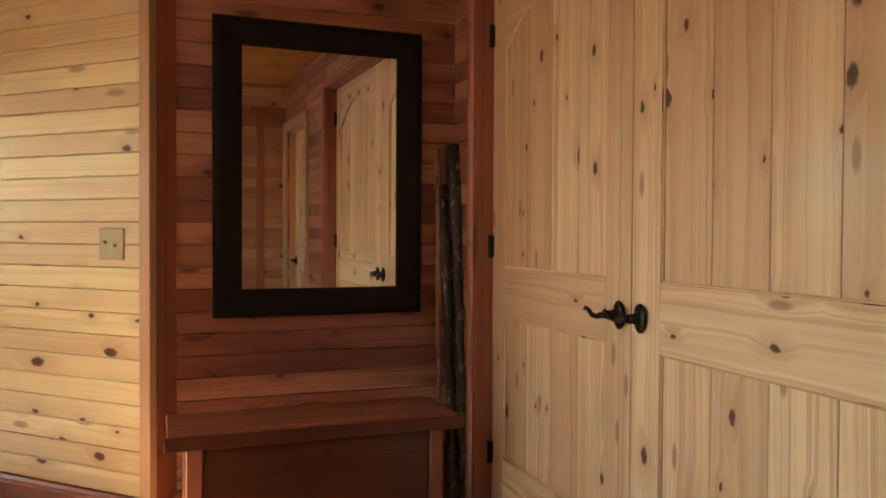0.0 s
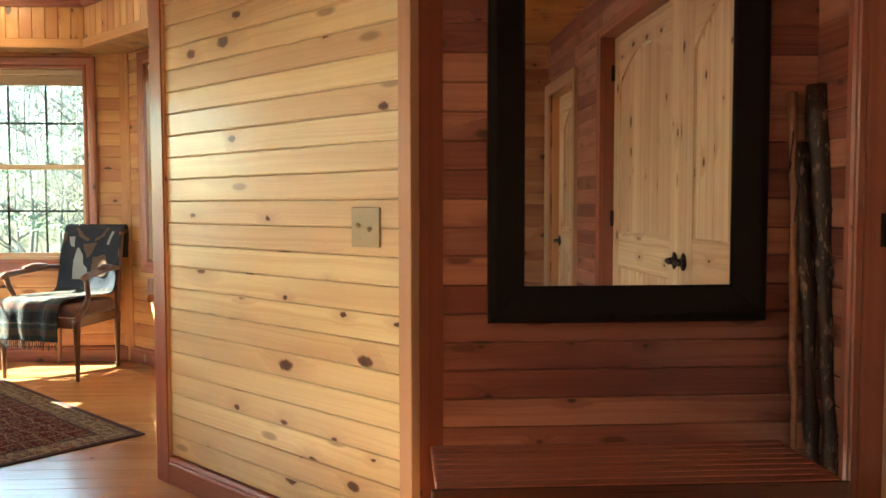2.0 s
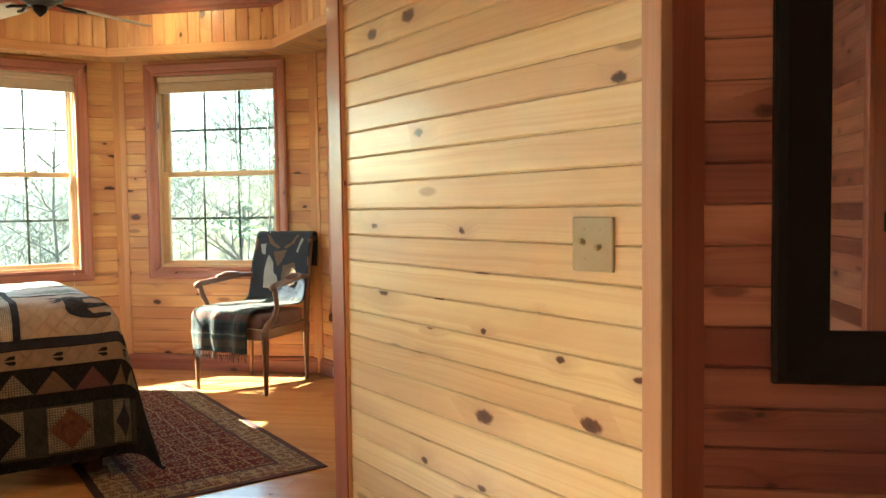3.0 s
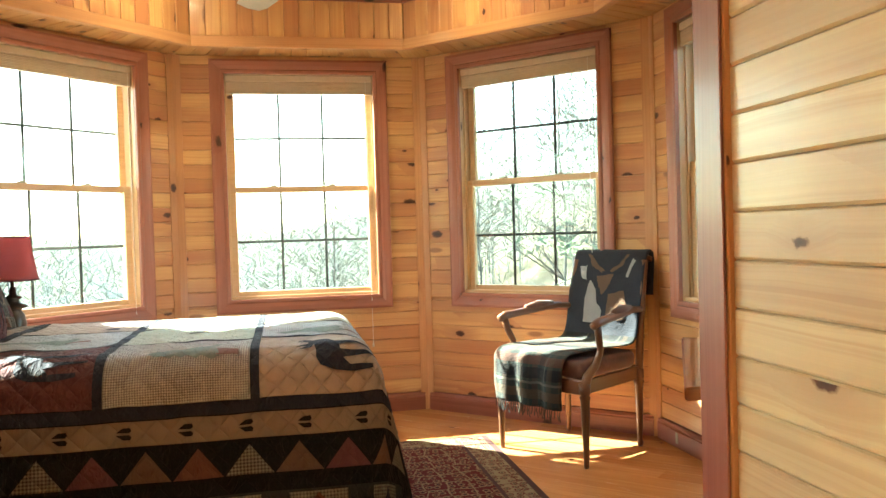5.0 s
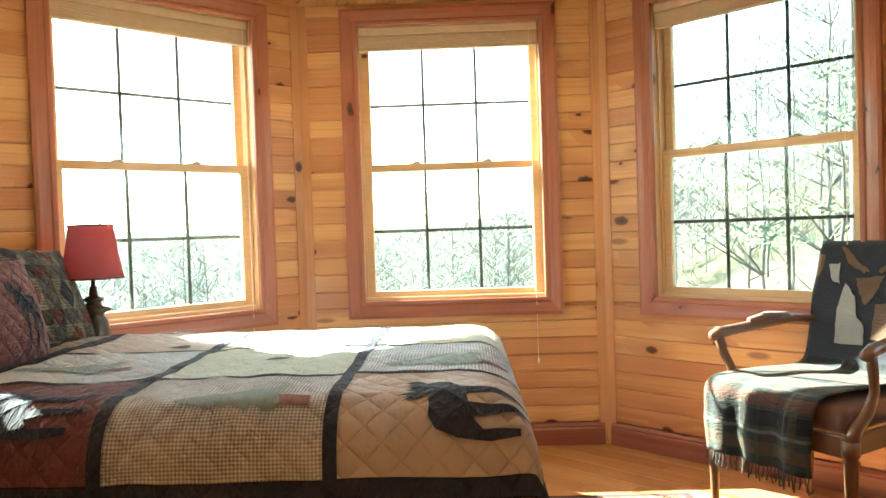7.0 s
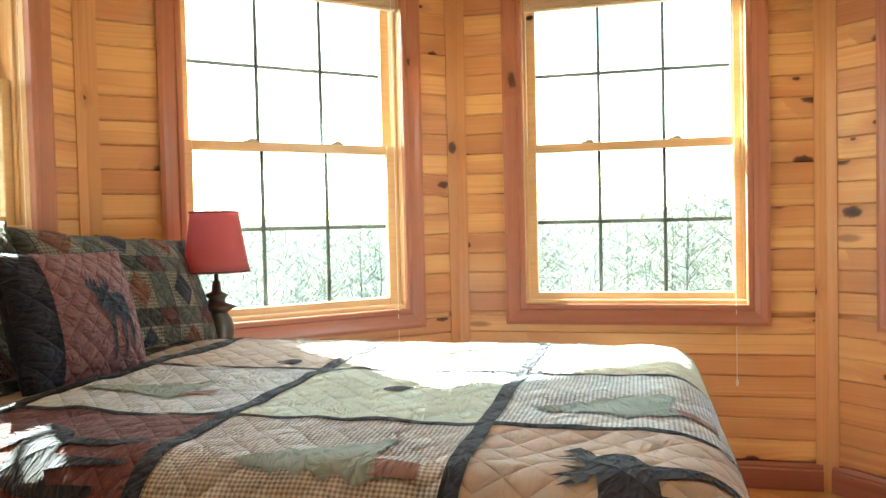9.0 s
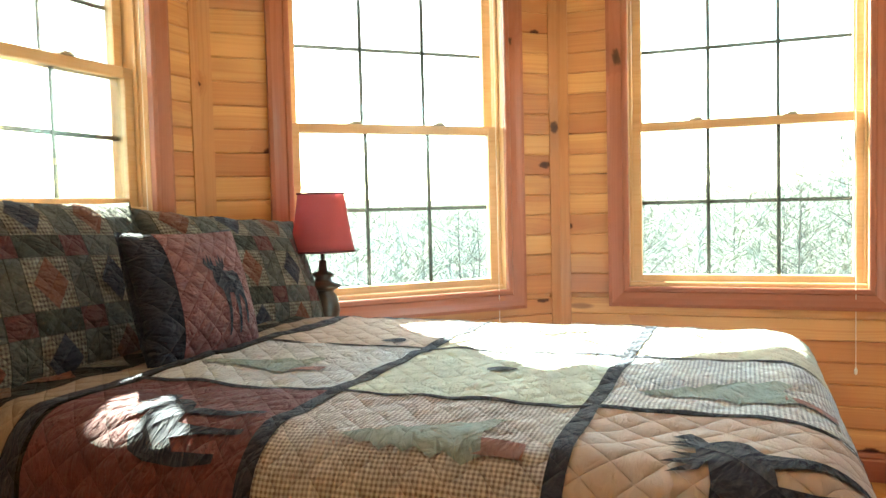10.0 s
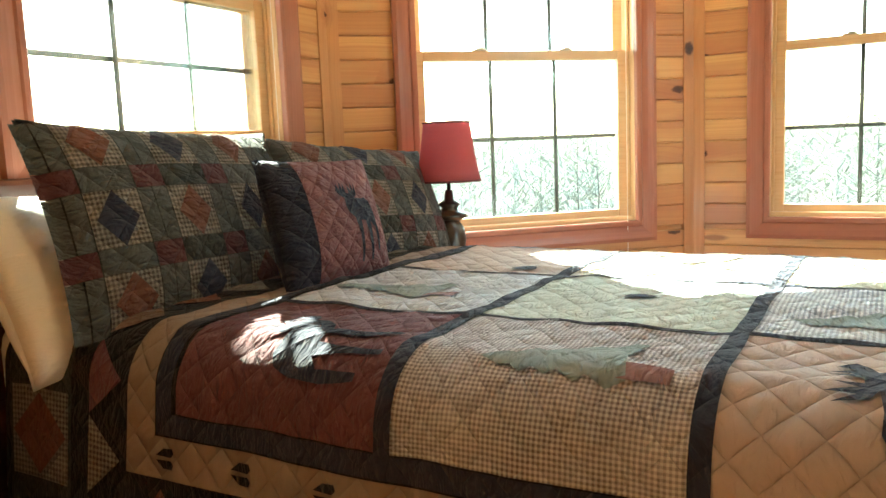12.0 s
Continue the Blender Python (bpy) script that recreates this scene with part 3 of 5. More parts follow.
def casing_set(parent, x0, x1, top, width=0.085, mat=None):
    prof = lambda: [(0.0, 0.0), (-0.018, 0.0), (-0.022, 0.006), (-0.020, 0.02), (-0.026, width * 0.6), (-0.028, width), (0.0, width)]
    for m, length, mit in ((Matrix.Translation((x0, -0.016, top)), x1 - x0, (1, 1)), (Matrix.Translation((x0, -0.016, 0)) @ pose(0, 0, 0, 0, -90, 0), top, (0, 1)), (Matrix.Translation((x1, -0.016, top)) @ pose(0, 0, 0, 0, 90, 0), top, (1, 0))):
        bm = prism(prof(), length)
        for v in bm.verts:
            v.co.x += v.co.z * mit[1] if v.co.x > length / 2 else -v.co.z * mit[0]
        part("casing", bm, mat or CEDAR, parent, "red-stained door casing", m=m)


def lever(parent, x, y, z, way):
    """A dark bronze lever handle with an oval rose, its lever pointing along x by way."""
    h = part("door_handle", lathe([(0.002, 0.0), (0.022, 0.0), (0.030, 0.004), (0.033, 0.008), (0.026, 0.013), (0.012, 0.016), (0.011, 0.045)], 24), IRON, parent, "dark bronze lever handle", True,
             Matrix.Translation((x, y, z)) @ Matrix.Diagonal((1, 1, 1.35, 1)) @ pose(0, 0, 0, 90, 0, 0))
    pts = [(0, -0.046, 0), (0.02 * way, -0.052, 0.0), (0.05 * way, -0.054, -0.008), (0.08 * way, -0.054, -0.006), (0.10 * way, -0.054, 0.008), (0.118 * way, -0.054, 0.014), (0.128 * way, -0.054, 0.008)]
    part("lever", tube(pts, [0.011, 0.011, 0.009, 0.008, 0.007, 0.0065, 0.005], 10), IRON, h, "", True, h.matrix_basis.inverted() @ Matrix.Translation((x, y, z)))


def arch(x0, x1, z, rise, n_=14):
    out = []
    for i in range(n_ + 1):
        f = i / n_
        out.append((x0 + (x1 - x0) * f, z + rise * math.sin(math.pi * f) ** 0.8))
    return out


def pine_door(parent, x0, x1, top, hinge_left, label, name, lever_way):
    """A two-panel knotty pine door leaf with an arched upper panel of upright boards."""
    y = 0.075
    d = thing(name, parent.matrix_basis @ Matrix.Translation((x0, y, 0.012)), label, "door", kind="structure")
    w, h, st = x1 - x0, top - 0.018, 0.141
    hs = 0.108
    l, r = (hs, st) if hinge_left else (st, hs)
    for a, b, nm_ in ((0.0, l, "stile"), (w - r, w, "stile")):
        part(nm_, boxm(a + 0.0005, b, -0.02, 0.02, 0, h, 0.002), PINE_DOOR, d)
    for a, b, nm_ in ((0.0, 0.22, "rail"), (0.81, 1.015, "rail")):
        part(nm_, boxm(l, w - r, -0.0195, 0.0195, a, b, 0.002), PINE_DOOR, d)
    tb = bmesh.new()
    pts = arch(l, w - r, h - 0.30, 0.17)
    prev = None
    for px, pz in pts:
        cur = [tb.verts.new((px, yy, zz)) for yy in (-0.0195, 0.0195) for zz in (pz, h)]
        if prev:
            tb.faces.new((prev[0], cur[0], cur[1], prev[1]))
            tb.faces.new((prev[2], prev[3], cur[3], cur[2]))
            tb.faces.new((prev[0], prev[2], cur[2], cur[0]))
            tb.faces.new((prev[1], cur[1], cur[3], prev[3]))
        prev = cur
    bmesh.ops.recalc_face_normals(tb, faces=tb.faces)
    tb.normal_update()
    uv_box(tb)
    part("top_rail", tb, PINE_DOOR, d)
    for a, b in ((0.22, 0.81), (1.015, h - 0.14)):
        n_ = 4
        bw = (w - l - r) / n_
        for i in range(n_):
            part("panel_board", boxm(l + i * bw + 0.001, l + (i + 1) * bw - 0.001, -0.008, 0.008, a - 0.005, b, 0.0018), PINE_DOOR, d)
        if b < 1:
            for zz in (a, b):
                part("bead", boxm(l, w - r, -0.0145, -0.007, zz - 0.006, zz + 0.006, 0.003), PINE_DOOR, d)
        for xx in (l, w - r):
            part("bead", boxm(xx - 0.006, xx + 0.006, -0.0145, -0.007, a, b - (0.16 if b > 1 else 0), 0.003), PINE_DOOR, d)
    part("bead", boxm(l, w - r, -0.0145, -0.007, 1.009, 1.021, 0.003), PINE_DOOR, d)
    lx = w - 0.055 if hinge_left else 0.055
    lever(d, lx, -0.02, 0.905, lever_way)
    for z in (0.225, 1.1, 1.985):
        hx = 0.0 if hinge_left else w
        hg = tube([(hx, -0.03, z - 0.048), (hx, -0.03, z + 0.048)], 0.0095, 10)
        box(hg, hx - 0.016, hx + 0.016, -0.0245, -0.0205, z - 0.045, z + 0.045)
        part("hinge", hg, IRON, d, "black butt hinge")
    return d


casing_set(dw, D0, D1, DTOP, 0.05)
for x0, x1 in ((D0 - 0.02, D0), (D1, D1 + 0.02)):
    part("jamb", boxm(x0, x1, -0.014, 0.12, 0, DTOP), CEDAR, dw)
part("jamb", boxm(D0, D1, -0.014, 0.12, DTOP, DTOP + 0.02), CEDAR, dw)
pine_door(dw, D0 + 0.003, DM - 0.0015, DTOP, True, "closed knotty pine double-door leaf with an arched panel", "door_1", -1)
pine_door(dw, DM + 0.0015, D1 - 0.003, DTOP, False, "closed knotty pine double-door leaf beside its twin", "door_2", -1)
casing_set(dw, 3.08, 3.84, 2.06, mat=PINE_POST)
pine_door(dw, 3.083, 3.837, 2.06, True, "closed knotty pine door at the end of the hall", "door_3", -1)

# walls that close the hall behind the camera
ends = [door_end, (door_end[0] - 1.9, door_end[1] - 1.9), (-3.672, -1.6), (-3.66, 0.86)]
_, endm, _ = hall_wall("wall_hall_end", ends[0], ends[1], PINE_END, "knotty pine plank end wall of the hall")
up = boxm(0.21, 0.28, -0.022, 0.014, 0, 2.22, 0.004)
box(up, 0.19, 0.33, -0.03, 0.014, 2.222, 2.29, 0.004)
uv_box(up)
tagged(part("trim_10", up, CEDAR, m=endm), "red-stained upright trim with a cap on the hall's end wall", "trim", "", "structure")
hall_wall("wall_hall_south", ends[1], (-3.672, ends[1][1]), PINE_PALE, "pale knotty pine plank hall wall")
p_, q_ = (-3.672, ends[1][1]), vertex(7)
hw_len = q_[1] - p_[1]
hw, hwm, _ = hall_wall("wall_hall_west", p_, q_, PINE_PALE, "pale knotty pine plank hall wall", holes=((hw_len - 2.34, hw_len - 0.24, WIN_Z1 + 0.03),))
hb = bmesh.new()
box(hb, hw_len - 2.34, hw_len - 0.24, 0.001, 0.12, 0, WIN_Z0 - 0.03)
uv_box(hb)
part("core", hb, PINE_TRIM, hw)
# Two added windows, never in view, that let sun and sky into the hall.
for i_, x_ in enumerate((1.82, 0.76)):
    window("window_%d" % (6 + i_), hwm, hw_len - x_, "added double-hung hall window, out of view, that lets daylight in")

# ---- cloth ----


def fabric(name, colour, second=None, check=0.011, quilt=0.075, rough=0.9, stripes=None, puff=1.0, ply=1.0):
    """Quilted cotton: colour, an optional fine check, diamond stitching and soft wear."""
    n = Nodes(name)
    colour = (colour[0] * 0.91, colour[1], colour[2] * 1.12)
    second = second and (second[0] * 0.91, second[1], second[2] * 1.12)
    uv = n.add("TexCoord").outputs["UV"]
    sep = n.add("SeparateXYZ", {0: uv})
    u, v = sep.outputs[0], sep.outputs[1]
    col = (*colour, 1.0)
    if second:
        ca = n.math("LESS_THAN", n.math("FRACT", n.math("DIVIDE", u, check)), 0.5)
        cb = n.math("LESS_THAN", n.math("FRACT", n.math("DIVIDE", v, check)), 0.5)
        col = n.mix(n.math("MULTIPLY", n.math("ADD", ca, cb), 0.5), colour, second)
    if stripes:
        for pos, half, c in stripes:
            hit = n.math("LESS_THAN", n.math("ABSOLUTE", n.math("SUBTRACT", n.math("FRACT", n.math("DIVIDE", v, 0.31)), pos)), half)
            col = n.mix(n.math("MULTIPLY", hit, 0.8), col, c)
            hit = n.math("LESS_THAN", n.math("ABSOLUTE", n.math("SUBTRACT", n.math("FRACT", n.math("DIVIDE", u, 0.21)), pos)), half)
            col = n.mix(n.math("MULTIPLY", hit, 0.4), col, c)
    wear = n.noise(n.scaled(uv, 1, 1), 9.0, 4.0)
    col = n.mix(n.math("MULTIPLY", n.ramp(wear, (0.35, 0.0), (0.75, 1.0)), 0.28), col, tuple(min(1.0, c * 1.5 + 0.006) for c in colour))
    weave = n.noise(uv, 900.0, 2.0)
    a = n.math("ABSOLUTE", n.math("SINE", n.math("MULTIPLY", n.math("ADD", u, v), math.pi / quilt)))
    b = n.math("ABSOLUTE", n.math("SINE", n.math("MULTIPLY", n.math("SUBTRACT", u, v), math.pi / quilt)))
    cell = n.math("POWER", n.math("MULTIPLY", a, b), 0.45)
    # puckers drawn in by the stitching: creases at two scales, thrown about by a slow noise
    sway = n.add("VectorMath", {0: uv, 1: n.add("VectorMath", {0: n.add("TexNoise", {"Vector": uv, "Scale": 7.0, "Detail": 1.0}).outputs["Color"], 1: (0.09, 0.09, 0.0)}, operation="MULTIPLY").outputs[0]}, operation="ADD").outputs[0]
    folds = n.math("ABSOLUTE", n.math("SUBTRACT", n.noise(n.scaled(sway, 1.0, 2.6), 20.0, 1.0, 0.5, 0.4), 0.5))
    crease = n.math("MULTIPLY", n.math("SUBTRACT", 1.0, n.math("MULTIPLY", folds, 6.0), clamp=True), -0.26 * ply)
    crinkle = n.noise(n.scaled(sway, 1.0, 1.8), 42.0, 3.0, 0.6, 0.5)
    relief = n.math("ADD", n.math("MULTIPLY", cell, 0.62), n.math("ADD", n.math("MULTIPLY", crinkle, 0.75 * ply), n.math("MULTIPLY", weave, 0.06)))
    n.bump(n.math("ADD", relief, crease), puff, 0.017)
    return n.done(col, rough, spec=0.15, sheen=0.06)


NAVY = fabric("navy_cotton", (0.030, 0.032, 0.050), quilt=0.09)
BLACKC = fabric("black_cotton", (0.012, 0.012, 0.014), quilt=0.09)
MAROON = fabric("maroon_cotton", (0.135, 0.052, 0.058))
TAN = fabric("tan_cotton", (0.44, 0.335, 0.285), ply=0.3)
# Darker copy of the tan: shade of the hanging borders put into the colour.
SHADEDTAN = fabric("brown_tan_cotton", (0.26, 0.185, 0.145), ply=0.3)
GINGHAM = fabric("brown_gingham", (0.58, 0.535, 0.51), (0.17, 0.13, 0.135), 0.0080)
GREYCHECK = fabric("grey_gingham", (0.66, 0.65, 0.65), (0.21, 0.21, 0.255), 0.0085)
SAGE = fabric("sage_cotton", (0.50, 0.51, 0.43))
OLIVE = fabric("olive_cotton", (0.038, 0.040, 0.036))
RUST = fabric("rust_cotton", (0.15, 0.062, 0.045))
PINEGREEN = fabric("pine_green_applique", (0.25, 0.285, 0.265), quilt=0.2)
FADEDROSE = fabric("faded_rose_applique", (0.27, 0.15, 0.145), quilt=0.2)
# Border brown, its colour lowered to carry the shade on the bed's side.
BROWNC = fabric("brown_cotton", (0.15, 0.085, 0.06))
CREAM = fabric("cream_cotton", (0.52, 0.47, 0.36))
SHAMGREEN = fabric("faded_green_cotton", (0.082, 0.084, 0.078))
LINEN = fabric("white_pillow_case", (0.90, 0.83, 0.74), quilt=5.0, puff=0.25)
# Check cloth, with shade of the bed's side mixed into its tones.
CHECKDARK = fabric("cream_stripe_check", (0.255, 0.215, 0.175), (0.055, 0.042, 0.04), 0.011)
DUSKRED = fabric("dusk_red_cotton", (0.092, 0.037, 0.041))


def patch(name, poly, surf, mat, parent, off=0.003, step=0.035, label=""):
    """A piece of cloth of the outline poly, in cloth metres, laid on the surface surf(u, v, off)."""
    bm = bmesh.new()
    f = bm.faces.new([bm.verts.new((u, v, 0)) for u, v in poly])
    f.normal_update()
    bmesh.ops.triangulate(bm, faces=[f])
    for _ in range(7):
        long = [e for e in bm.edges if e.calc_length() > step]
        if not long:
            break
        bmesh.ops.subdivide_edges(bm, edges=long, cuts=1, use_grid_fill=False)
        bmesh.ops.triangulate(bm, faces=[f for f in bm.faces if len(f.verts) > 3])
    lay_ = bm.loops.layers.uv.verify()
    for f in bm.faces:
        for lp in f.loops:
            lp[lay_].uv = lp.vert.co.xy
    for v in bm.verts:
        v.co = surf(v.co.x, v.co.y, off)
    bm.normal_update()
    return part(name, bm, mat, parent, label, True)


def rect(u0, u1, v0, v1):
    return [(u0, v0), (u1, v0), (u1, v1), (u0, v1)]


def with_normal(base):
    """surf(u, v, off) from a bare surface base(u, v)."""
    def surf(u, v, off=0.0):
        p = base(u, v)
        if not off:
            return p
        e = 0.012
        n_ = (base(u + e, v) - base(u - e, v)).cross(base(u, v + e) - base(u, v - e))
        return p + n_.normalized() * off if n_.length > 1e-9 else p
    return surf


# ---- bed ----
BX, BTOP = -5.60, 0.812
bed = thing("bed", pose(BX, 0, 0), "high double bed with a box base, mattress and headboard", "bed")
part("mattress", boxm(-0.655, 0.655, -0.16, 1.81, 0.42, BTOP - 0.025, 0.07, 4), LINEN, bed, "white mattress", True)
part("box_base", boxm(-0.655, 0.655, -0.16, 1.81, 0.16, 0.415, 0.02, 2), DARKWOOD, bed, "dark box base")
part("headboard", boxm(-0.72, 0.72, -0.235, -0.17, 0.0, 1.10, 0.015, 2), DARKWOOD, bed, "dark red wooden headboard")
for x_ in (-0.58, 0.58):
    for y_ in (-0.08, 1.74):
        part("leg", boxm(x_ - 0.035, x_ + 0.035, y_ - 0.035, y_ + 0.035, 0.0, 0.165, 0.006), DARKWOOD, bed)

RAD = 0.12
ARC = RAD * math.pi / 2


def over_edge(s, flat, flare):
    """Across an edge of the bed: how far out, how far down, for cloth s from the middle."""
    if s <= flat:
        return s, 0.0
    s -= flat
    if s < ARC:
        a = s / RAD
        return flat + RAD * math.sin(a), RAD * (1 - math.cos(a))
    s -= ARC
    return flat + RAD + flare * s, RAD + s * math.sqrt(1 - flare * flare)


def quilt_base(u, v):
    x, dx = over_edge(abs(u), 0.565, 0.10)
    y, dy = over_edge(v, 1.735, 0.12) if v > 0 else (v, 0.0)
    both = min(dx, dy)
    drop = (dx ** 4 + dy ** 4) ** 0.25
    x += 0.17 * max(0, both - 0.10)
    y += 0.13 * max(0, both - 0.10)
    z = BTOP - drop
    wave = noise.noise(Vector((u * 5.0, v * 5.0, 3.1))) * 0.010 + noise.noise(Vector((u * 13.0, v * 13.0, 7.7))) * 0.006 + noise.noise(Vector((u * 26.0 + v * 9.0, v * 17.0, 4.2))) * 0.003
    z += wave * (1 - min(1, drop * 3)) - 0.012 * (u * u)
    side = noise.noise(Vector((v * 4.0, u * 1.5, 1.0))) * 0.02 * min(1, drop * 2)
    z = max(z, 0.035 + 0.01 * noise.noise(Vector((u * 6, v * 6, 0))))
    return Vector((math.copysign(x + side, u), y + side * 0.5 * (dy > 0.1), z))


quilt_surf = with_normal(quilt_base)
quilt = thing("quilt", pose(BX, 0, 0), "lodge patchwork quilt in maroon, tan and navy spread on the bed", "quilt")
bm = bmesh.new()
U, V0, V1, NU, NV = 1.33, -0.05, 2.50, 120, 116
grid = [[bm.verts.new(quilt_base(-U + 2 * U * i / NU, V0 + (V1 - V0) * j / NV)) for i in range(NU + 1)] for j in range(NV + 1)]
lay = bm.loops.layers.uv.verify()
for j in range(NV):
    for i in range(NU):
        f = bm.faces.new((grid[j][i], grid[j][i + 1], grid[j + 1][i + 1], grid[j + 1][i]))
        for lp, (a, b) in zip(f.loops, ((i, j), (i + 1, j), (i + 1, j + 1), (i, j + 1))):
            lp[lay].uv = (-U + 2 * U * a / NU, V0 + (V1 - V0) * b / NV)
qb = part("backing", bm, BLACKC, quilt, "black quilt ground", True)
sol = qb.modifiers.new("thickness", "SOLIDIFY")
sol.thickness, sol.offset = 0.010, -1.0

UB, VB0, VB1 = 0.785, 0.47, 1.955      # the blocks' outer edge: sides, head, foot
SEAM_U, SEAM_V = (0.365, -0.105, -0.575), (0.945, 1.43)
us = [UB, 0.365, -0.105, -0.575, -UB]
vs = [VB0, SEAM_V[0], SEAM_V[1], VB1]
mats = [[MAROON, GINGHAM, TAN], [GREYCHECK, SAGE, GREYCHECK], [TAN, CREAM, CREAM], [GREYCHECK, MAROON, SAGE]]
for i in range(4):
    for j in range(3):
        patch("block", rect(us[i + 1] + 0.006, us[i] - 0.006, vs[j] + 0.014, vs[j + 1] - 0.014), quilt_surf, mats[i][j], quilt)
for v_ in SEAM_V:
    patch("strip", rect(-UB, UB, v_ - 0.015, v_ + 0.015), quilt_surf, NAVY, quilt, 0.0055, label="navy strip")
for u_ in SEAM_U:
    patch("strip", rect(u_ - 0.007, u_ + 0.007, VB0, VB1), quilt_surf, NAVY, quilt, 0.005, label="navy strip")
b_ = 0.036
for poly in (rect(UB - 0.004, UB + b_, VB0 - b_, VB1 + b_), rect(-UB - b_, -UB + 0.004, VB0 - b_, VB1 + b_), rect(-UB, UB, VB1 - 0.004, VB1 + b_), rect(-UB, UB, VB0 - b_, VB0 + 0.004)):
    patch("border", poly, quilt_surf, NAVY, quilt, 0.0045, label="navy border")
t0, t1 = b_ + 0.004, 0.118
for poly in (rect(UB + t0, UB + t1, VB0 - t1, VB1 + t1), rect(-UB - t1, -UB - t0, VB0 - t1, VB1 + t1), rect(-UB - t0, UB + t0, VB1 + t0, VB1 + t1), rect(-UB - t0, UB + t0, VB0 - t1, VB0 - t0)):
    patch("tan_border", poly, quilt_surf, SHADEDTAN, quilt, 0.003, label="tan border")


def ring_pts(c, r, s, n_=14):
    return [(c[0] + r * math.cos(2 * math.pi * i / n_), c[1] + s * math.sin(2 * math.pi * i / n_)) for i in range(n_)]


def band(place, length, start=0.0, prints=True):
    """Split hoof prints, triangles and diamond squares of one border; place(along, out) gives cloth metres."""
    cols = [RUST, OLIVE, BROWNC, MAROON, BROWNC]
    k = 0
    a = start + 0.09
    while prints and a < length - 0.04:
        for s_ in (-1, 1):
            patch("hoof_print", [place(a - 0.024, 0.078 + s_ * 0.004), place(a - 0.004, 0.078 + s_ * 0.0185), place(a + 0.018, 0.078 + s_ * 0.0195), place(a + 0.022, 0.078 + s_ * 0.010), place(a + 0.015, 0.078 + s_ * 0.003)], quilt_surf, BLACKC, quilt, 0.0055)
        a += 0.188
    a = start
    while a < length - 0.1:
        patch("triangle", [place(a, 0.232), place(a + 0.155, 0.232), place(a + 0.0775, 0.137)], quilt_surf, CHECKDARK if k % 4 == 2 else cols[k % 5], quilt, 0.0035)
        k += 1
        a += 0.16
    patch("olive_band", [place(start, 0.29), place(length, 0.29), place(length, 0.50), place(start, 0.50)], quilt_surf, OLIVE, quilt, 0.0028)
    a, k = start + 0.04, 0
    while a < length - 0.2:
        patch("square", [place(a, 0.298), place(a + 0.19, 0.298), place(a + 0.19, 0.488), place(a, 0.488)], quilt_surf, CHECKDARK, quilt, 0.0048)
        c = a + 0.095
        patch("diamond", [place(c, 0.303), place(c + 0.085, 0.393), place(c, 0.483), place(c - 0.085, 0.393)], quilt_surf, (BLACKC, RUST, NAVY)[k % 3], quilt, 0.0068)
        k += 1
        a += 0.28


band(lambda a, o: (UB + o, VB0 - 0.1 + a), VB1 - VB0 + 0.22)
band(lambda a, o: (-UB - o, VB1 + 0.1 - a), VB1 - VB0 + 0.22)
band(lambda a, o: (UB + 0.0 - a, VB1 + o), 2 * UB)
band(lambda a, o: (UB + 0.50 - a, VB0 - o), 2 * UB + 0.9, prints=False)
# appliques: plain dark shapes, pine trees and small ovals
BRANCHED = [(0.474, 1.60), (0.49, 1.575), (0.502, 1.60), (0.517, 1.565), (0.523, 1.60), (0.538, 1.568), (0.541, 1.61), (0.562, 1.612), (0.566, 1.575), (0.581, 1.606), (0.595, 1.566), (0.601, 1.603),
            (0.617, 1.575), (0.612, 1.618), (0.592, 1.629), (0.635, 1.634), (0.664, 1.632), (0.690, 1.646), (0.708, 1.690), (0.712, 1.76), (0.700, 1.83), (0.686, 1.83), (0.690, 1.745), (0.664, 1.722),
            (0.652, 1.80), (0.642, 1.86), (0.630, 1.86), (0.634, 1.76), (0.628, 1.715), (0.600, 1.712), (0.588, 1.79), (0.574, 1.86), (0.562, 1.86), (0.571, 1.76), (0.562, 1.70), (0.530, 1.68), (0.516, 1.655), (0.522, 1.628), (0.497, 1.618)]
patch("applique", BRANCHED[::-1], quilt_surf, NAVY, quilt, 0.007, 0.02, "dark navy branched applique")
patch("applique", [(0.575 + (u_ - 0.59) * 0.95, 0.755 + (v_ - 1.70) * 0.95) for u_, v_ in BRANCHED][::-1], quilt_surf, NAVY, quilt, 0.007, 0.02, "dark navy branched applique")


def fir(cu, cv, size, flip):
    """A fir laid with its tip towards the head, with ragged boughs, and its trunk."""
    edge = [(0.0, -0.15), (0.02, -0.115), (0.015, -0.10), (0.04, -0.075), (0.03, -0.06), (0.052, -0.035), (0.042, -0.02), (0.068, 0.012), (0.055, 0.025), (0.082, 0.06), (0.070, 0.085), (0.0, 0.068)]
    ring = edge + [(-a_, b_) for a_, b_ in edge[-2:0:-1]]
    patch("tree_applique", [(cu + (a_ - 0.22 * (b_ + 0.15)) * size, cv + b_ * size) for a_, b_ in ring][::flip], quilt_surf, PINEGREEN, quilt, 0.006, 0.02, "faded green tree applique")
    patch("trunk_applique", [(cu + a_, cv + b_) for a_, b_ in rect(-0.018, 0.016, 0.07 * size, 0.145 * size)], quilt_surf, FADEDROSE, quilt, 0.006)


fir(0.605, 1.232, 1.0, 1)
fir(0.235, 1.66, 1.15, 1)
fir(0.20, 0.66, 1.1, 1)
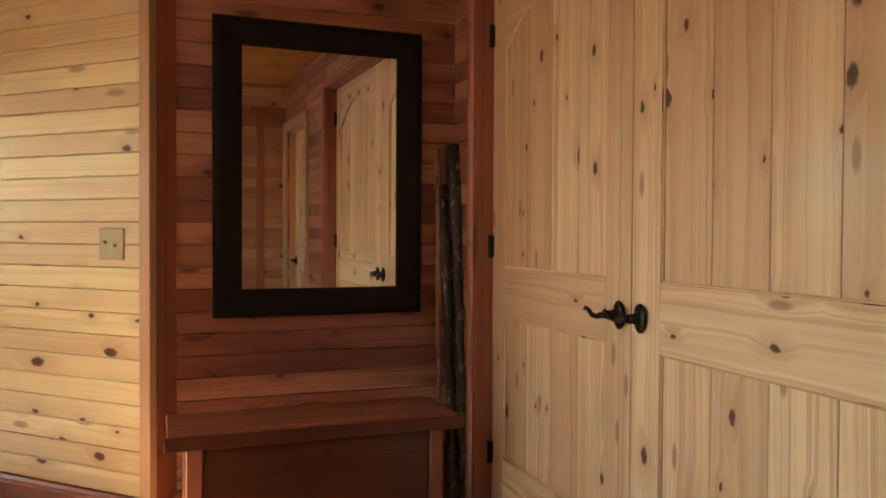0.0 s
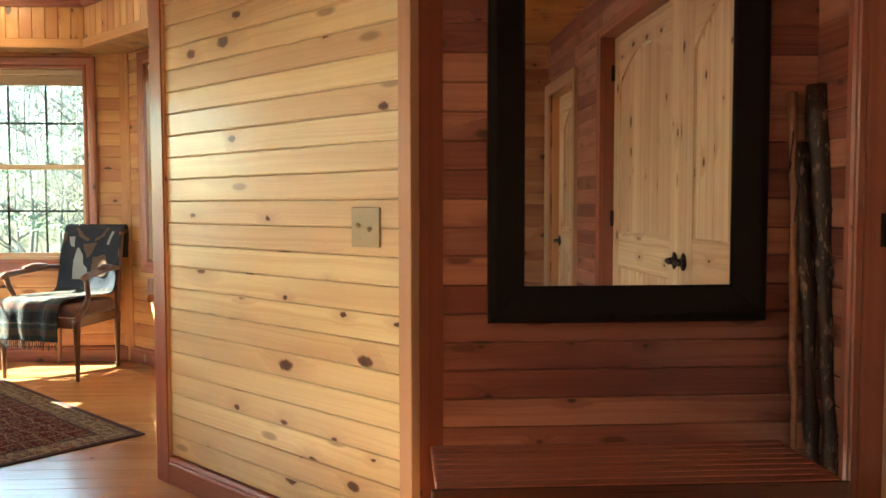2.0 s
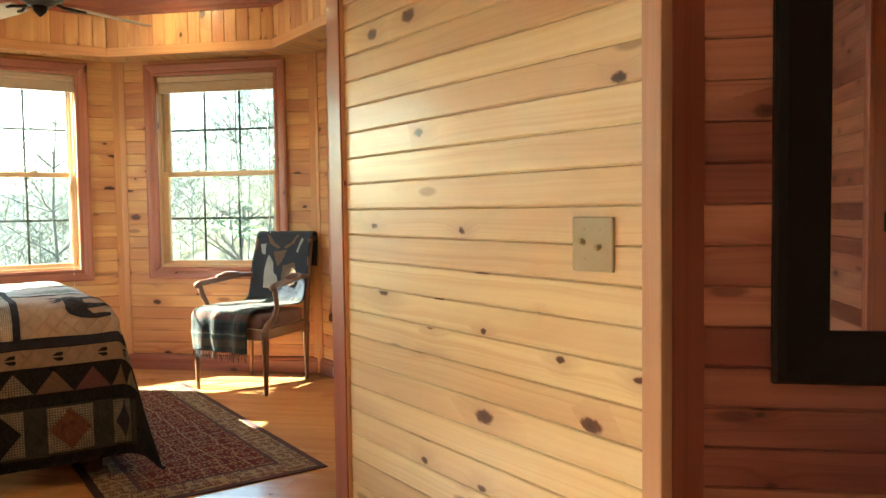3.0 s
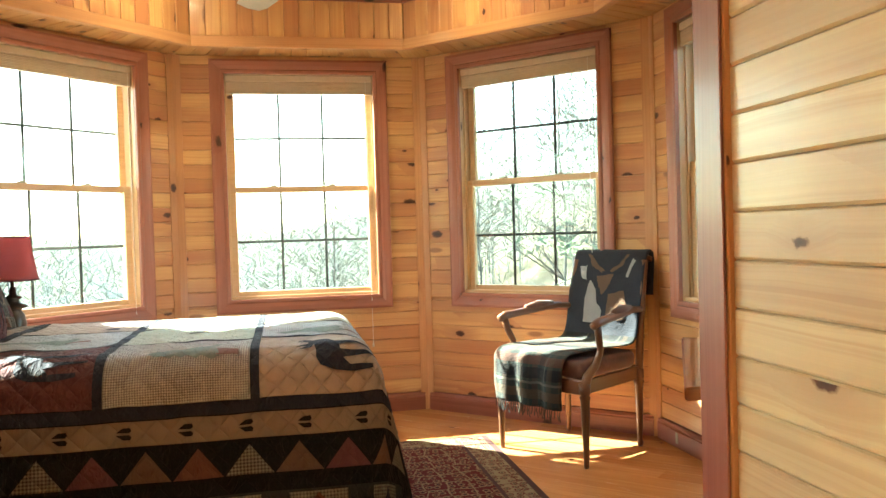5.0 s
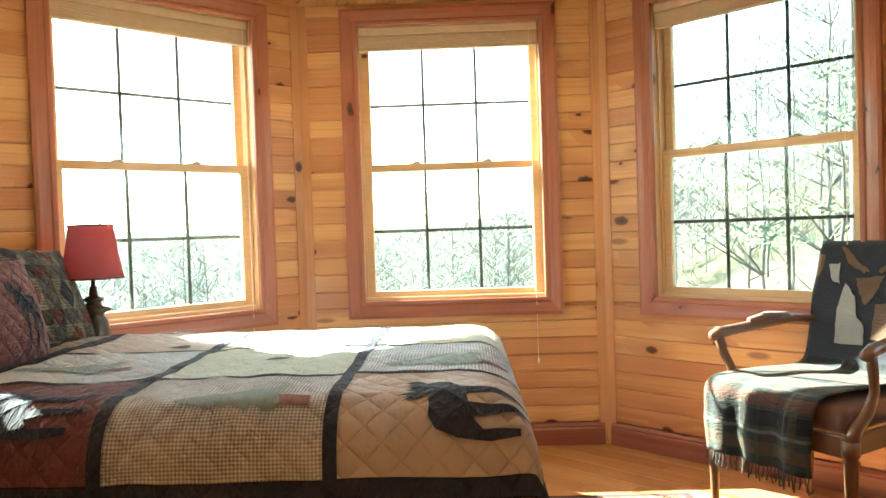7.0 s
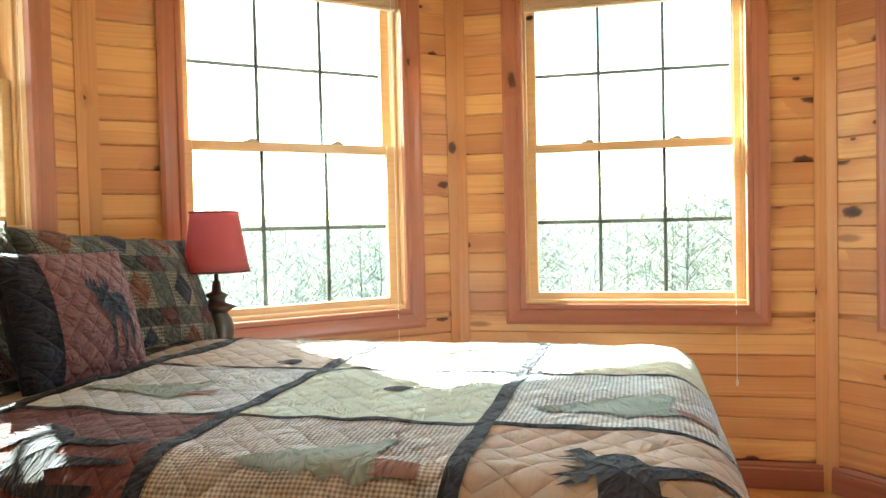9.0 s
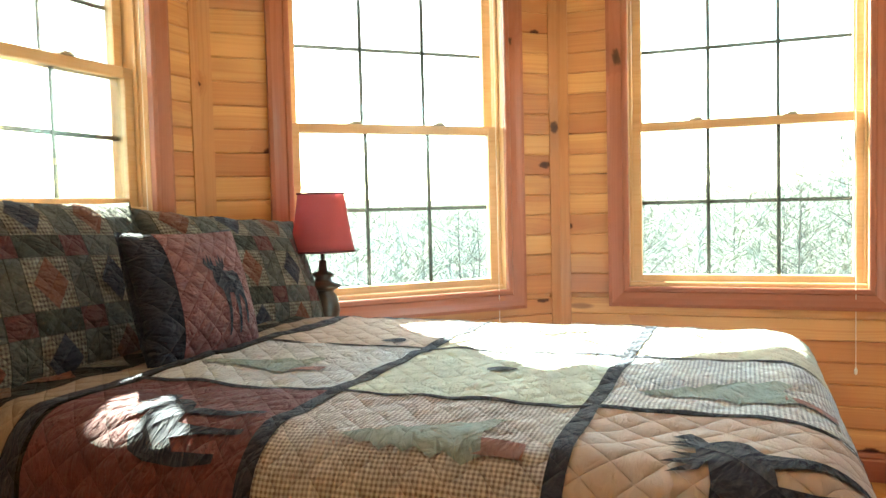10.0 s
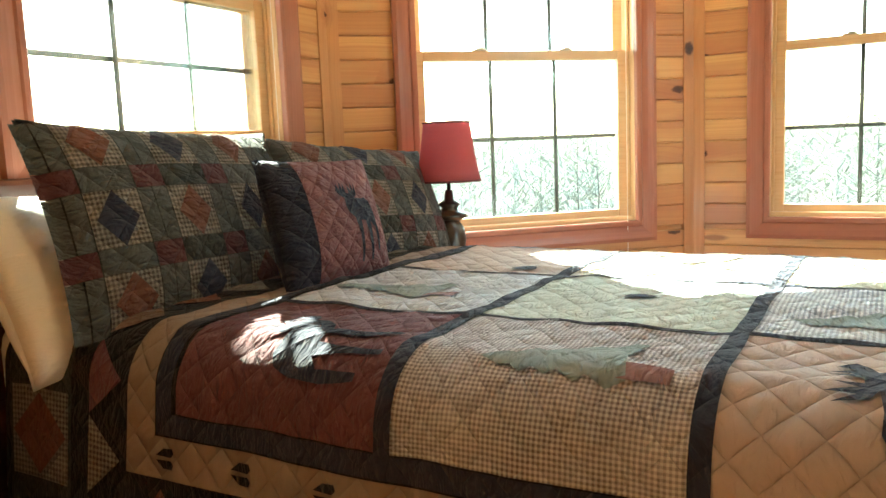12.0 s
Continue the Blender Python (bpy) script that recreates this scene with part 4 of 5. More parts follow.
for cu, cv in ((0.10, 1.195), (-0.17, 0.82)):
    patch("oval_applique", ring_pts((cu, cv), 0.026, 0.034), quilt_surf, NAVY, quilt, 0.006, 0.03, "small dark oval applique")


# ---- pillows ----
def pillow(name, w, h, t, m, mats_, label, flange=0.0, layout=None, seed=0):
    """A stuffed pillow standing in its own axes: x across, z up, its front towards -y. layout(surf, ob) sews patches on the front."""
    p = thing(name, m, label, "pillow", "pillows on the bed")

    def form(u, v, sgn):
        fu, fv = min(1, abs(u) / (w / 2)), min(1, abs(v) / (h / 2))
        fat = max(0.0, (1 - fu ** 2.6)) ** 0.55 * max(0.0, (1 - fv ** 2.6)) ** 0.55
        y = -sgn * t / 2 * fat + noise.noise(Vector((u * 5 + seed, v * 5, sgn))) * 0.010 * fat - sgn * 0.004
        return Vector((u * (1 - 0.06 * (1 - fv ** 2) * fu ** 3), y, h / 2 + v * (1 - 0.07 * (1 - fu ** 2) * fv ** 3)))
    b = bmesh.new()
    n_ = 22
    lay_ = b.loops.layers.uv.verify()
    for sgn in (1, -1):
        g = [[b.verts.new(form(w * (i / n_ - 0.5), h * (j / n_ - 0.5), sgn)) for i in range(n_ + 1)] for j in range(n_ + 1)]
        for j in range(n_):
            for i in range(n_):
                ids = ((i, j), (i + 1, j), (i + 1, j + 1), (i, j + 1))
                f = b.faces.new([g[bb_][aa_] for aa_, bb_ in (ids if sgn == 1 else ids[::-1])])
                for lp, (aa_, bb_) in zip(f.loops, ids if sgn == 1 else ids[::-1]):
                    lp[lay_].uv = (w * aa_ / n_, h * bb_ / n_)
    bmesh.ops.remove_doubles(b, verts=b.verts, dist=0.0005)
    edge = [e for e in b.edges if e.is_boundary]
    if edge:
        bmesh.ops.holes_fill(b, edges=edge)
        bmesh.ops.bridge_loops(b, edges=[e for e in b.edges if e.is_boundary]) if any(e.is_boundary for e in b.edges) else None
    part("cover", b, mats_, p, "", True)
    if layout:
        layout(with_normal(lambda u, v: form(u, v, 1)), p)
    return p


def sham_layout(surf, p):
    """Three by three check squares with dark diamonds, green strips between and maroon at their crossings."""
    pu, pv, u0, v0 = 0.217, 0.180, -0.07, 0.010
    ku, kv, hu, hv = 0.067, 0.062, 0.020, 0.027
    k = 0
    for i in (-1, 0, 1):
        for j in (-1, 0, 1):
            cu, cv = u0 + i * pu, v0 + j * pv
            top_ = min(kv, 0.236 - cv)
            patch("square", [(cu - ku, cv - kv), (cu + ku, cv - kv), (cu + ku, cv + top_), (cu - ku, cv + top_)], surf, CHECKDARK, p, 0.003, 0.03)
            if top_ > 0.02:
                dia = [(cu - 0.053, cv), (cu, cv - 0.062), (cu + 0.053, cv)] + ([(cu, cv + 0.062)] if top_ > 0.06 else [(cu + 0.053 * (1 - top_ / 0.062), cv + top_), (cu - 0.053 * (1 - top_ / 0.062), cv + top_)])
                patch("diamond", dia, surf, (RUST, NAVY)[k % 2], p, 0.0055, 0.03)
            elif top_ > -0.05:
                patch("diamond", [(cu, cv - 0.062), (cu + 0.03, cv + top_ - 0.004), (cu - 0.03, cv + top_ - 0.004)], surf, (RUST, NAVY)[k % 2], p, 0.0055, 0.03)
            k += 1
    for i in (-1.5, -0.5, 0.5, 1.5):
        for j in (-1, 0, 1):
            top_ = min(kv, 0.236 - (v0 + j * pv))
            for s_ in (-1, 1):
                patch("strip", [(u0 + i * pu + s_ * hu + a_, v0 + j * pv + b_) for a_, b_ in rect(-hu + 0.0015, hu - 0.0015, -kv, top_)], surf, SHAMGREEN, p, 0.003, 0.03)
    for j in (-0.5, 0.5):
        for i in (-1.5, -1, -0.5, 0, 0.5, 1, 1.5):
            cross = i % 1 != 0
            w_ = 2 * hu if cross else ku
            patch("square" if cross else "strip", [(u0 + i * pu + a_, v0 + j * pv + b_) for a_, b_ in rect(-w_ + 0.001, w_ - 0.001, -hv, hv)], surf, DUSKRED if cross else (SHAMGREEN if i else OLIVE), p, 0.0032, 0.03)


def throw_layout(surf, p):
    patch("panel", rect(-0.128, 0.205, -0.163, 0.163), surf, THROWROSE, p, 0.003, 0.03, "maroon quilted panel")
    patch("applique", [(0.045 + (u_ - 0.59) * 0.62, -0.005 - (v_ - 1.70) * 0.72) for u_, v_ in BRANCHED], surf, NAVY, p, 0.006, 0.02, "dark branched applique")


# standing things on the bed face +y: turn half round, lean back towards the wall
THROWROSE = fabric("dusky_maroon_cotton", (0.20, 0.088, 0.094), quilt=0.06)
pillow("bed_pillow", 0.66, 0.44, 0.20, pose(-5.165, 0.095, 0.668, -27, 3, 192), LINEN, "plain white bed pillow behind the sham", seed=4)
pillow("bed_pillow", 0.66, 0.42, 0.17, pose(-5.92, -0.07, 0.70, -12, 0, 180), LINEN, "plain white bed pillow against the headboard", seed=9)
pillow("pillow_sham", 0.82, 0.50, 0.16, pose(-5.315, 0.20, 0.735, -18, 2, 185), OLIVE, "quilted olive pillow sham with dark diamond squares", layout=sham_layout, seed=1)
pillow("pillow_sham", 0.78, 0.47, 0.19, pose(-6.06, 0.225, 0.715, -22, 4, 176), OLIVE, "quilted olive pillow sham with diamonds beside the lamp", layout=sham_layout, seed=2)
pillow("throw_pillow", 0.43, 0.345, 0.13, pose(-5.545, 0.41, 0.785, -15, 1, 180), NAVY, "maroon quilted throw pillow with navy edge", layout=throw_layout, seed=3)


# ---- nightstands and lamp ----
def nightstand(x, y, w, d, h, rz, label):
    s = thing("nightstand", pose(x, y, 0, 0, 0, rz), label, "nightstand", "nightstands")
    part("top", boxm(-w / 2 - 0.015, w / 2 + 0.015, -d / 2 - 0.015, d / 2 + 0.015, h - 0.025, h, 0.006, 2), CHERRY, s)
    part("body", boxm(-w / 2, w / 2, -d / 2, d / 2, 0.1, h - 0.026, 0.003), CHERRY, s)
    for i_ in range(2):
        z0_ = 0.12 + i_ * (h - 0.16) / 2
        dr = part("drawer", boxm(-w / 2 + 0.015, w / 2 - 0.015, -d / 2 - 0.016, -d / 2 - 0.001, z0_, z0_ + (h - 0.18) / 2, 0.004), CHERRY, s)
        part("knob", lathe([(0.006, 0), (0.006, 0.012), (0.014, 0.018), (0.012, 0.026), (0.003, 0.03)], 14), IRON, dr, m=Matrix.Translation((0, -d / 2 - 0.016, z0_ + (h - 0.18) / 4)) @ pose(0, 0, 0, 90, 0, 0))
    for x_ in (-1, 1):
        for y_ in (-1, 1):
            part("leg", boxm(x_ * (w / 2 - 0.02) - 0.018, x_ * (w / 2 - 0.02) + 0.018, y_ * (d / 2 - 0.02) - 0.018, y_ * (d / 2 - 0.02) + 0.018, 0, 0.1, 0.003), CHERRY, s)


nightstand(-6.50, 0.19, 0.24, 0.30, 0.66, 180, "small cherry nightstand under the red lamp")
nightstand(-4.52, -0.02, 0.36, 0.36, 0.62, 180, "cherry nightstand beside the bed's near side")
lamp = thing("table_lamp", pose(-6.44, 0.235, 0.66), "red-shaded table lamp with a dark turned base", "lamp")
BASEDARK = plain("dark_turned_wood", (0.03, 0.02, 0.016), 0.3, vary=0.3, coat=0.3)
part("base", lathe([(0.066, 0.0), (0.068, 0.012), (0.05, 0.022), (0.026, 0.03), (0.03, 0.05), (0.05, 0.09), (0.058, 0.14), (0.052, 0.18), (0.036, 0.205), (0.044, 0.212), (0.066, 0.222), (0.066, 0.232), (0.034, 0.242), (0.028, 0.256), (0.040, 0.264), (0.040, 0.272), (0.018, 0.282), (0.014, 0.32)], 28), BASEDARK, lamp, "dark turned base", True)
part("neck", lathe([(0.008, 0.32), (0.008, 0.45)], 12), IRON, lamp)
nl = Nodes("red_lampshade")
vv = nl.add("TexCoord").outputs["Object"]
weave = nl.noise(nl.scaled(vv, 400, 400, 60), 1.0, 2.0)
REDSHADE = nl.done(nl.mix(weave, (0.40, 0.115, 0.14), (0.50, 0.155, 0.18)), 0.8, spec=0.2)
nl.bsdf.inputs["Transmission Weight"].default_value = 0.0
tl_ = nl.add("BsdfTranslucent")
tl_.inputs[0].default_value = (0.74, 0.27, 0.31, 1)
mx = nl.add("MixShader", {0: 0.45, 1: nl.bsdf.outputs[0], 2: tl_.outputs[0]})
nl.t.links.new(mx.outputs[0], nl.t.nodes["Material Output"].inputs[0])
sh = bmesh.new()
n_ = 40
rows_ = [[sh.verts.new((r * math.cos(2 * math.pi * i / n_) * (1 + (0.012 if i % 5 == 0 else 0)), r * math.sin(2 * math.pi * i / n_) * (1 + (0.012 if i % 5 == 0 else 0)), z)) for i in range(n_)] for r, z in ((0.118, 0.352), (0.112, 0.38), (0.098, 0.46), (0.088, 0.53), (0.084, 0.562))]
for a, b in zip(rows_, rows_[1:]):
    for i in range(n_):
        sh.faces.new((a[i], a[(i + 1) % n_], b[(i + 1) % n_], b[i]))
shade_ob = part("shade", sh, REDSHADE, lamp, "pleated red fabric shade", True)
shade_ob.modifiers.new("thickness", "SOLIDIFY").thickness = 0.002
REDTRIM = plain("dark_red_braid", (0.10, 0.012, 0.018), 0.8)
for r, z in ((0.119, 0.352), (0.085, 0.562)):
    part("trim_band", tube([(r * math.cos(2 * math.pi * i / 40), r * math.sin(2 * math.pi * i / 40), z) for i in range(41)], 0.0035, 6), REDTRIM, shade_ob)

# ---- armchair with a throw ----
SEATRED = plain("striped_brown_upholstery", (0.15, 0.065, 0.045), 0.85, vary=0.35, scale=40, sheen=0.2)
chair = thing("armchair", pose(-6.165, 2.80, 0, 0, 0, 30.9), "carved walnut armchair with upholstered seat and back", "chair")
for sx in (-1, 1):
    part("front_leg", lathe([(0.011, 0.0), (0.013, 0.01), (0.015, 0.06), (0.02, 0.22), (0.024, 0.34), (0.029, 0.352), (0.021, 0.362), (0.03, 0.374), (0.03, 0.42)], 16), CHAIRWOOD, chair, "turned tapered leg", True, Matrix.Translation((sx * 0.285, 0.02, 0)))
    part("back_leg", lathe([(0.011, 0.0), (0.018, 0.02), (0.012, 0.035), (0.016, 0.1), (0.024, 0.34), (0.029, 0.352), (0.021, 0.362), (0.028, 0.374), (0.028, 0.42)], 16), CHAIRWOOD, chair, "turned tapered leg", True, Matrix.Translation((sx * 0.245, 0.54, 0)))
    post = tube([(sx * 0.245, 0.545, 0.40), (sx * 0.243, 0.56, 0.55), (sx * 0.238, 0.60, 0.80), (sx * 0.232, 0.645, 1.0)], [0.021, 0.021, 0.019, 0.018], 8)
    part("back_post", post, CHAIRWOOD, chair, "", True)
    arm = tube([(sx * 0.238, 0.585, 0.735), (sx * 0.262, 0.48, 0.745), (sx * 0.285, 0.33, 0.735), (sx * 0.305, 0.18, 0.722), (sx * 0.315, 0.10, 0.715), (sx * 0.316, 0.055, 0.70)], [0.017, 0.018, 0.021, 0.021, 0.024, 0.019], 10)
    part("armrest", arm, CHAIRWOOD, chair, "", True)
    part("arm_pad", tube([(sx * 0.265, 0.45, 0.757), (sx * 0.283, 0.34, 0.757), (sx * 0.296, 0.25, 0.748)], [0.015, 0.026, 0.014], 10), SEATRED, chair, "padded arm cushion", True)
    sup = tube([(sx * 0.316, 0.09, 0.71), (sx * 0.31, 0.11, 0.64), (sx * 0.295, 0.14, 0.57), (sx * 0.288, 0.11, 0.50), (sx * 0.287, 0.04, 0.45), (sx * 0.285, 0.02, 0.40)], [0.02, 0.018, 0.017, 0.02, 0.024, 0.026], 10)
    part("arm_support", sup, CHAIRWOOD, chair, "curved arm support", True)
    side = bmesh.new()
    box(side, -0.012, 0.012, 0.0, 0.52, 0.365, 0.435, 0.006, 2)
    uv_box(side)
    part("side_rail", side, CHAIRWOOD, chair, m=Matrix.Translation((sx * 0.28, 0.02, 0)) @ pose(0, 0, 0, 0, 0, sx * 4.3))
part("front_rail", boxm(-0.28, 0.28, 0.005, 0.03, 0.36, 0.435, 0.006, 2), CHAIRWOOD, chair)
part("back_rail", boxm(-0.24, 0.24, 0.535, 0.56, 0.365, 0.435, 0.005), CHAIRWOOD, chair)
seat = bmesh.new()
box(seat, -0.275, 0.275, 0.015, 0.53, 0.43, 0.515, 0.035, 4)
for v in seat.verts:
    v.co.x *= 1 - 0.12 * v.co.y / 0.53
    v.co.z += 0.02 * (1 - (v.co.x / 0.28) ** 2) if v.co.z > 0.48 else 0
uv_box(seat)
part("seat", seat, SEATRED, chair, "brown striped seat cushion", True)
back = bmesh.new()
box(back, -0.215, 0.215, -0.03, 0.03, 0.0, 0.40, 0.025, 3)
uv_box(back)
bpose = Matrix.Translation((0, 0.60, 0.60)) @ pose(0, 0, 0, -12.5, 0, 0)
part("backrest", back, SEATRED, chair, "upholstered back panel", True, bpose)
for z0_, z1_ in ((0.40, 0.432), (-0.035, 0.0)):
    part("back_frame", boxm(-0.24, 0.24, -0.02, 0.02, z0_, z1_, 0.008, 2), CHAIRWOOD, chair, m=bpose)

PLAID = fabric("plaid_throw", (0.040, 0.048, 0.043), quilt=3.0, puff=0.3, stripes=((0.12, 0.025, (0.09, 0.085, 0.075)), (0.30, 0.08, (0.11, 0.05, 0.04)), (0.52, 0.09, (0.018, 0.018, 0.024)), (0.68, 0.02, (0.14, 0.13, 0.12)), (0.86, 0.07, (0.10, 0.07, 0.05))))
THROWDARK = fabric("dark_throw", (0.035, 0.036, 0.045), quilt=3.0, puff=0.3)
THROWPALE = fabric("pale_throw_print", (0.33, 0.30, 0.27), quilt=3.0, puff=0.3)
THROWBROWN = fabric("brown_throw_print", (0.15, 0.085, 0.055), quilt=3.0, puff=0.3)
# the throw's line from behind the top of the back, down its front, over the seat and down before it
RUN = [Vector(p) for p in ((0.70, 0.80), (0.715, 1.0), (0.695, 1.045), (0.655, 1.035), (0.605, 0.90), (0.555, 0.70), (0.525, 0.585), (0.46, 0.552), (0.30, 0.557), (0.12, 0.557), (0.02, 0.548), (-0.022, 0.51), (-0.032, 0.44), (-0.035, 0.36), (-0.03, 0.27))]
LEN = [0.0]
for a, b in zip(RUN, RUN[1:]):
    LEN.append(LEN[-1] + (b - a).length)


def throw_base(u, v):
    v = max(0.0, min(v, LEN[-1] - 1e-4))
    i = max(j for j in range(len(LEN) - 1) if LEN[j] <= v)
    f = (v - LEN[i]) / (LEN[i + 1] - LEN[i])
    p0, p1, p2, p3 = RUN[max(i - 1, 0)], RUN[i], RUN[i + 1], RUN[min(i + 2, len(RUN) - 1)]
    q = 0.5 * ((2 * p1) + (p2 - p0) * f + (2 * p0 - 5 * p1 + 4 * p2 - p3) * f * f + (3 * p1 - p0 - 3 * p2 + p3) * f ** 3)
    hang = max(0, v - LEN[9])
    x = u * (1 - 0.10 * min(1, hang * 2)) - 0.06 * min(1, max(0, v - LEN[6]) * 1.6)
    fold = 0.012 * math.sin(u * 38 + 1.3) * min(1, hang * 4) + noise.noise(Vector((u * 9, v * 9, 2))) * 0.010
    down = 0.05 * hang * (u + 0.1)
    return Vector((x, q.x - fold, q.y + 0.006 + abs(fold) * 0.3 - down))


throw_surf = with_normal(lambda u, v: throw_base(u, v))
throw = thing("throw_blanket", chair.matrix_basis.copy(), "fringed plaid and dark printed throw draped over the armchair", "blanket")
tb = bmesh.new()
NU, NV, HW = 26, 70, 0.245
g = [[tb.verts.new(throw_base(HW * (2 * i / NU - 1), LEN[-1] * j / NV)) for i in range(NU + 1)] for j in range(NV + 1)]
lay = tb.loops.layers.uv.verify()
for j in range(NV):
    for i in range(NU):
        f = tb.faces.new((g[j][i], g[j][i + 1], g[j + 1][i + 1], g[j + 1][i]))
        f.material_index = 0 if j / NV * LEN[-1] > LEN[6] else 1
        for lp, (a, b) in zip(f.loops, ((i, j), (i + 1, j), (i + 1, j + 1), (i, j + 1))):
            lp[lay].uv = (HW * (2 * a / NU - 1), LEN[-1] * b / NV)
bmesh.ops.recalc_face_normals(tb, faces=tb.faces)
cl = part("cloth", tb, (PLAID, THROWDARK), throw, "", True)
cl.modifiers.new("thickness", "SOLIDIFY").thickness = 0.006
for j in range(36):
    u_ = HW * (2 * (j + 0.5) / 36 - 1)
    e_ = throw_base(u_, LEN[-1])
    part("fringe", tube([e_, e_ + Vector((0.004 * math.sin(j * 2.1), -0.003, -0.02)), e_ + Vector((0.008 * math.sin(j * 1.7), -0.004, -0.04 - 0.008 * (j % 3)))], 0.0028, 5), PLAID, throw)
top_v = LEN[3]
PRINT = (
    (THROWPALE, ((-0.19, 0.10), (-0.14, 0.09), (-0.13, 0.17), (-0.17, 0.16))),
    (THROWPALE, ((-0.10, 0.17), (-0.05, 0.22), (-0.04, 0.29), (0.0, 0.34), (0.0, 0.40), (-0.12, 0.40), (-0.13, 0.27))),
    (THROWBROWN, ((-0.06, 0.14), (0.05, 0.13), (0.03, 0.20), (-0.01, 0.25), (-0.04, 0.20))),
    (THROWBROWN, ((0.03, 0.24), (0.13, 0.22), (0.17, 0.32), (0.14, 0.38), (0.03, 0.37))),
    (THROWPALE, ((0.165, 0.05), (0.185, 0.06), (0.15, 0.15), (0.13, 0.14))),
    (THROWBROWN, ((-0.03, 0.125), (-0.10, 0.09), (-0.15, 0.02), (-0.13, 0.02), (-0.08, 0.07), (-0.01, 0.115))),
    (THROWBROWN, ((0.02, 0.115), (0.08, 0.08), (0.12, 0.02), (0.14, 0.02), (0.10, 0.09), (0.04, 0.122))),
)
for mt, shape_ in PRINT:
    poly = [(a_, top_v + b_) for a_, b_ in shape_]
    rj = random.Random(len(poly))
    rough_ = []
    for (ua, va), (ub, vb) in zip(poly, poly[1:] + poly[:1]):
        rough_ += [(ua + (ub - ua) * f + rj.uniform(-0.004, 0.004), va + (vb - va) * f + rj.uniform(-0.004, 0.004)) for f in (0.0, 0.25, 0.5, 0.75)]
    patch("print", rough_[::-1], throw_surf, mt, throw, -0.006, 0.03)

# ---- rug ----
nr = Nodes("patterned_wool_rug")
tc = nr.add("TexCoord").outputs["UV"]
vo = nr.add("TexVoronoi", {"Vector": tc, "Scale": 21.0, "Randomness": 0.55}, voronoi_dimensions="2D", feature="F1")
vo2 = nr.add("TexVoronoi", {"Vector": tc, "Scale": 9.0, "Randomness": 0.35}, voronoi_dimensions="2D", feature="DISTANCE_TO_EDGE")
nz = nr.noise(tc, 60.0, 3.0)
ringf = nr.math("LESS_THAN", nr.math("ABSOLUTE", nr.math("SUBTRACT", vo.outputs["Distance"], 0.30)), 0.07)
dot = nr.math("LESS_THAN", vo.outputs["Distance"], 0.13)
vine = nr.math("LESS_THAN", vo2.outputs["Distance"], 0.035)


def rug_mat(name, ground, figure, accent):
    n = nr.mat.copy()
    n.name = name
    t = n.node_tree
    b = t.nodes["Principled BSDF"]
    mixes = [x for x in t.nodes if x.bl_idname == "ShaderNodeMix"]
    mixes[0].inputs[6].default_value = (*ground, 1)
    mixes[0].inputs[7].default_value = (*figure, 1)
    mixes[1].inputs[7].default_value = (*accent, 1)
    mixes[2].inputs[7].default_value = (*figure, 1)
    return n


c_ = nr.mix(ringf, (0.105, 0.022, 0.022), (0.25, 0.155, 0.095))
c_ = nr.mix(dot, c_, (0.02, 0.02, 0.03))
c_ = nr.mix(nr.math("MULTIPLY", vine, 0.7), c_, (0.30, 0.22, 0.13))
nr.bump(nr.noise(tc, 700.0, 2.0), 0.4, 0.002)
nr.done(nr.mix(nr.math("MULTIPLY", nz, 0.3), c_, (0.05, 0.02, 0.02)), 0.95, spec=0.05)
RUG_FIELD = nr.mat
RUG_BORDER = rug_mat("rug_border_wool", (0.28, 0.22, 0.14), (0.12, 0.03, 0.03), (0.06, 0.07, 0.05))
RUG_EDGE = plain("dark_rug_edge", (0.05, 0.014, 0.016), 0.95, vary=0.2, scale=300)
RL, RW = 2.3, 0.98
rug = thing("rug", pose(-4.385, 2.645, 0.001, 0, 0, 180 + RUG_TURN), "dark red oriental rug with a pale border beside the bed", "rug")


def rug_piece(name, x0, x1, y0, y1, h, mat, label=""):
    b = boxm(x0, x1, y0, y1, 0, h, 0.002)
    l_ = b.loops.layers.uv.verify()
    for f in b.faces:
        for lp in f.loops:
            lp[l_].uv = lp.vert.co.xy
    part(name, b, mat, rug, label)


rug_piece("base", 0, RL, 0, RW, 0.006, RUG_EDGE, "dark red rug edge")
rug_piece("border", 0.035, RL - 0.035, 0.035, RW - 0.035, 0.0075, RUG_BORDER, "pale figured border")
rug_piece("stripe", 0.17, RL - 0.17, 0.17, RW - 0.17, 0.0085, RUG_EDGE)
rug_piece("field", 0.19, RL - 0.19, 0.19, RW - 0.19, 0.0095, RUG_FIELD, "dark red floral field")

# ---- desk by the blind wall, with a telephone handset ----
desk = thing("desk", pose(-4.6, 2.95, 0), "polished cherry desk with an angled front beside the window wall", "desk")
outline = [Vector((-5.09, 3.04)), Vector((-4.20, 2.575)), Vector((-4.20, 2.93)), Vector((-4.79, 3.50))]
db = bmesh.new()
lo, hi = [db.verts.new((v.x + 4.6, v.y - 2.95, 0.712)) for v in outline], [db.verts.new((v.x + 4.6, v.y - 2.95, 0.75)) for v in outline]
for i in range(4):
    db.faces.new((lo[i], lo[(i + 1) % 4], hi[(i + 1) % 4], hi[i]))
db.faces.new(lo[::-1])
db.faces.new(hi)
bmesh.ops.recalc_face_normals(db, faces=db.faces)
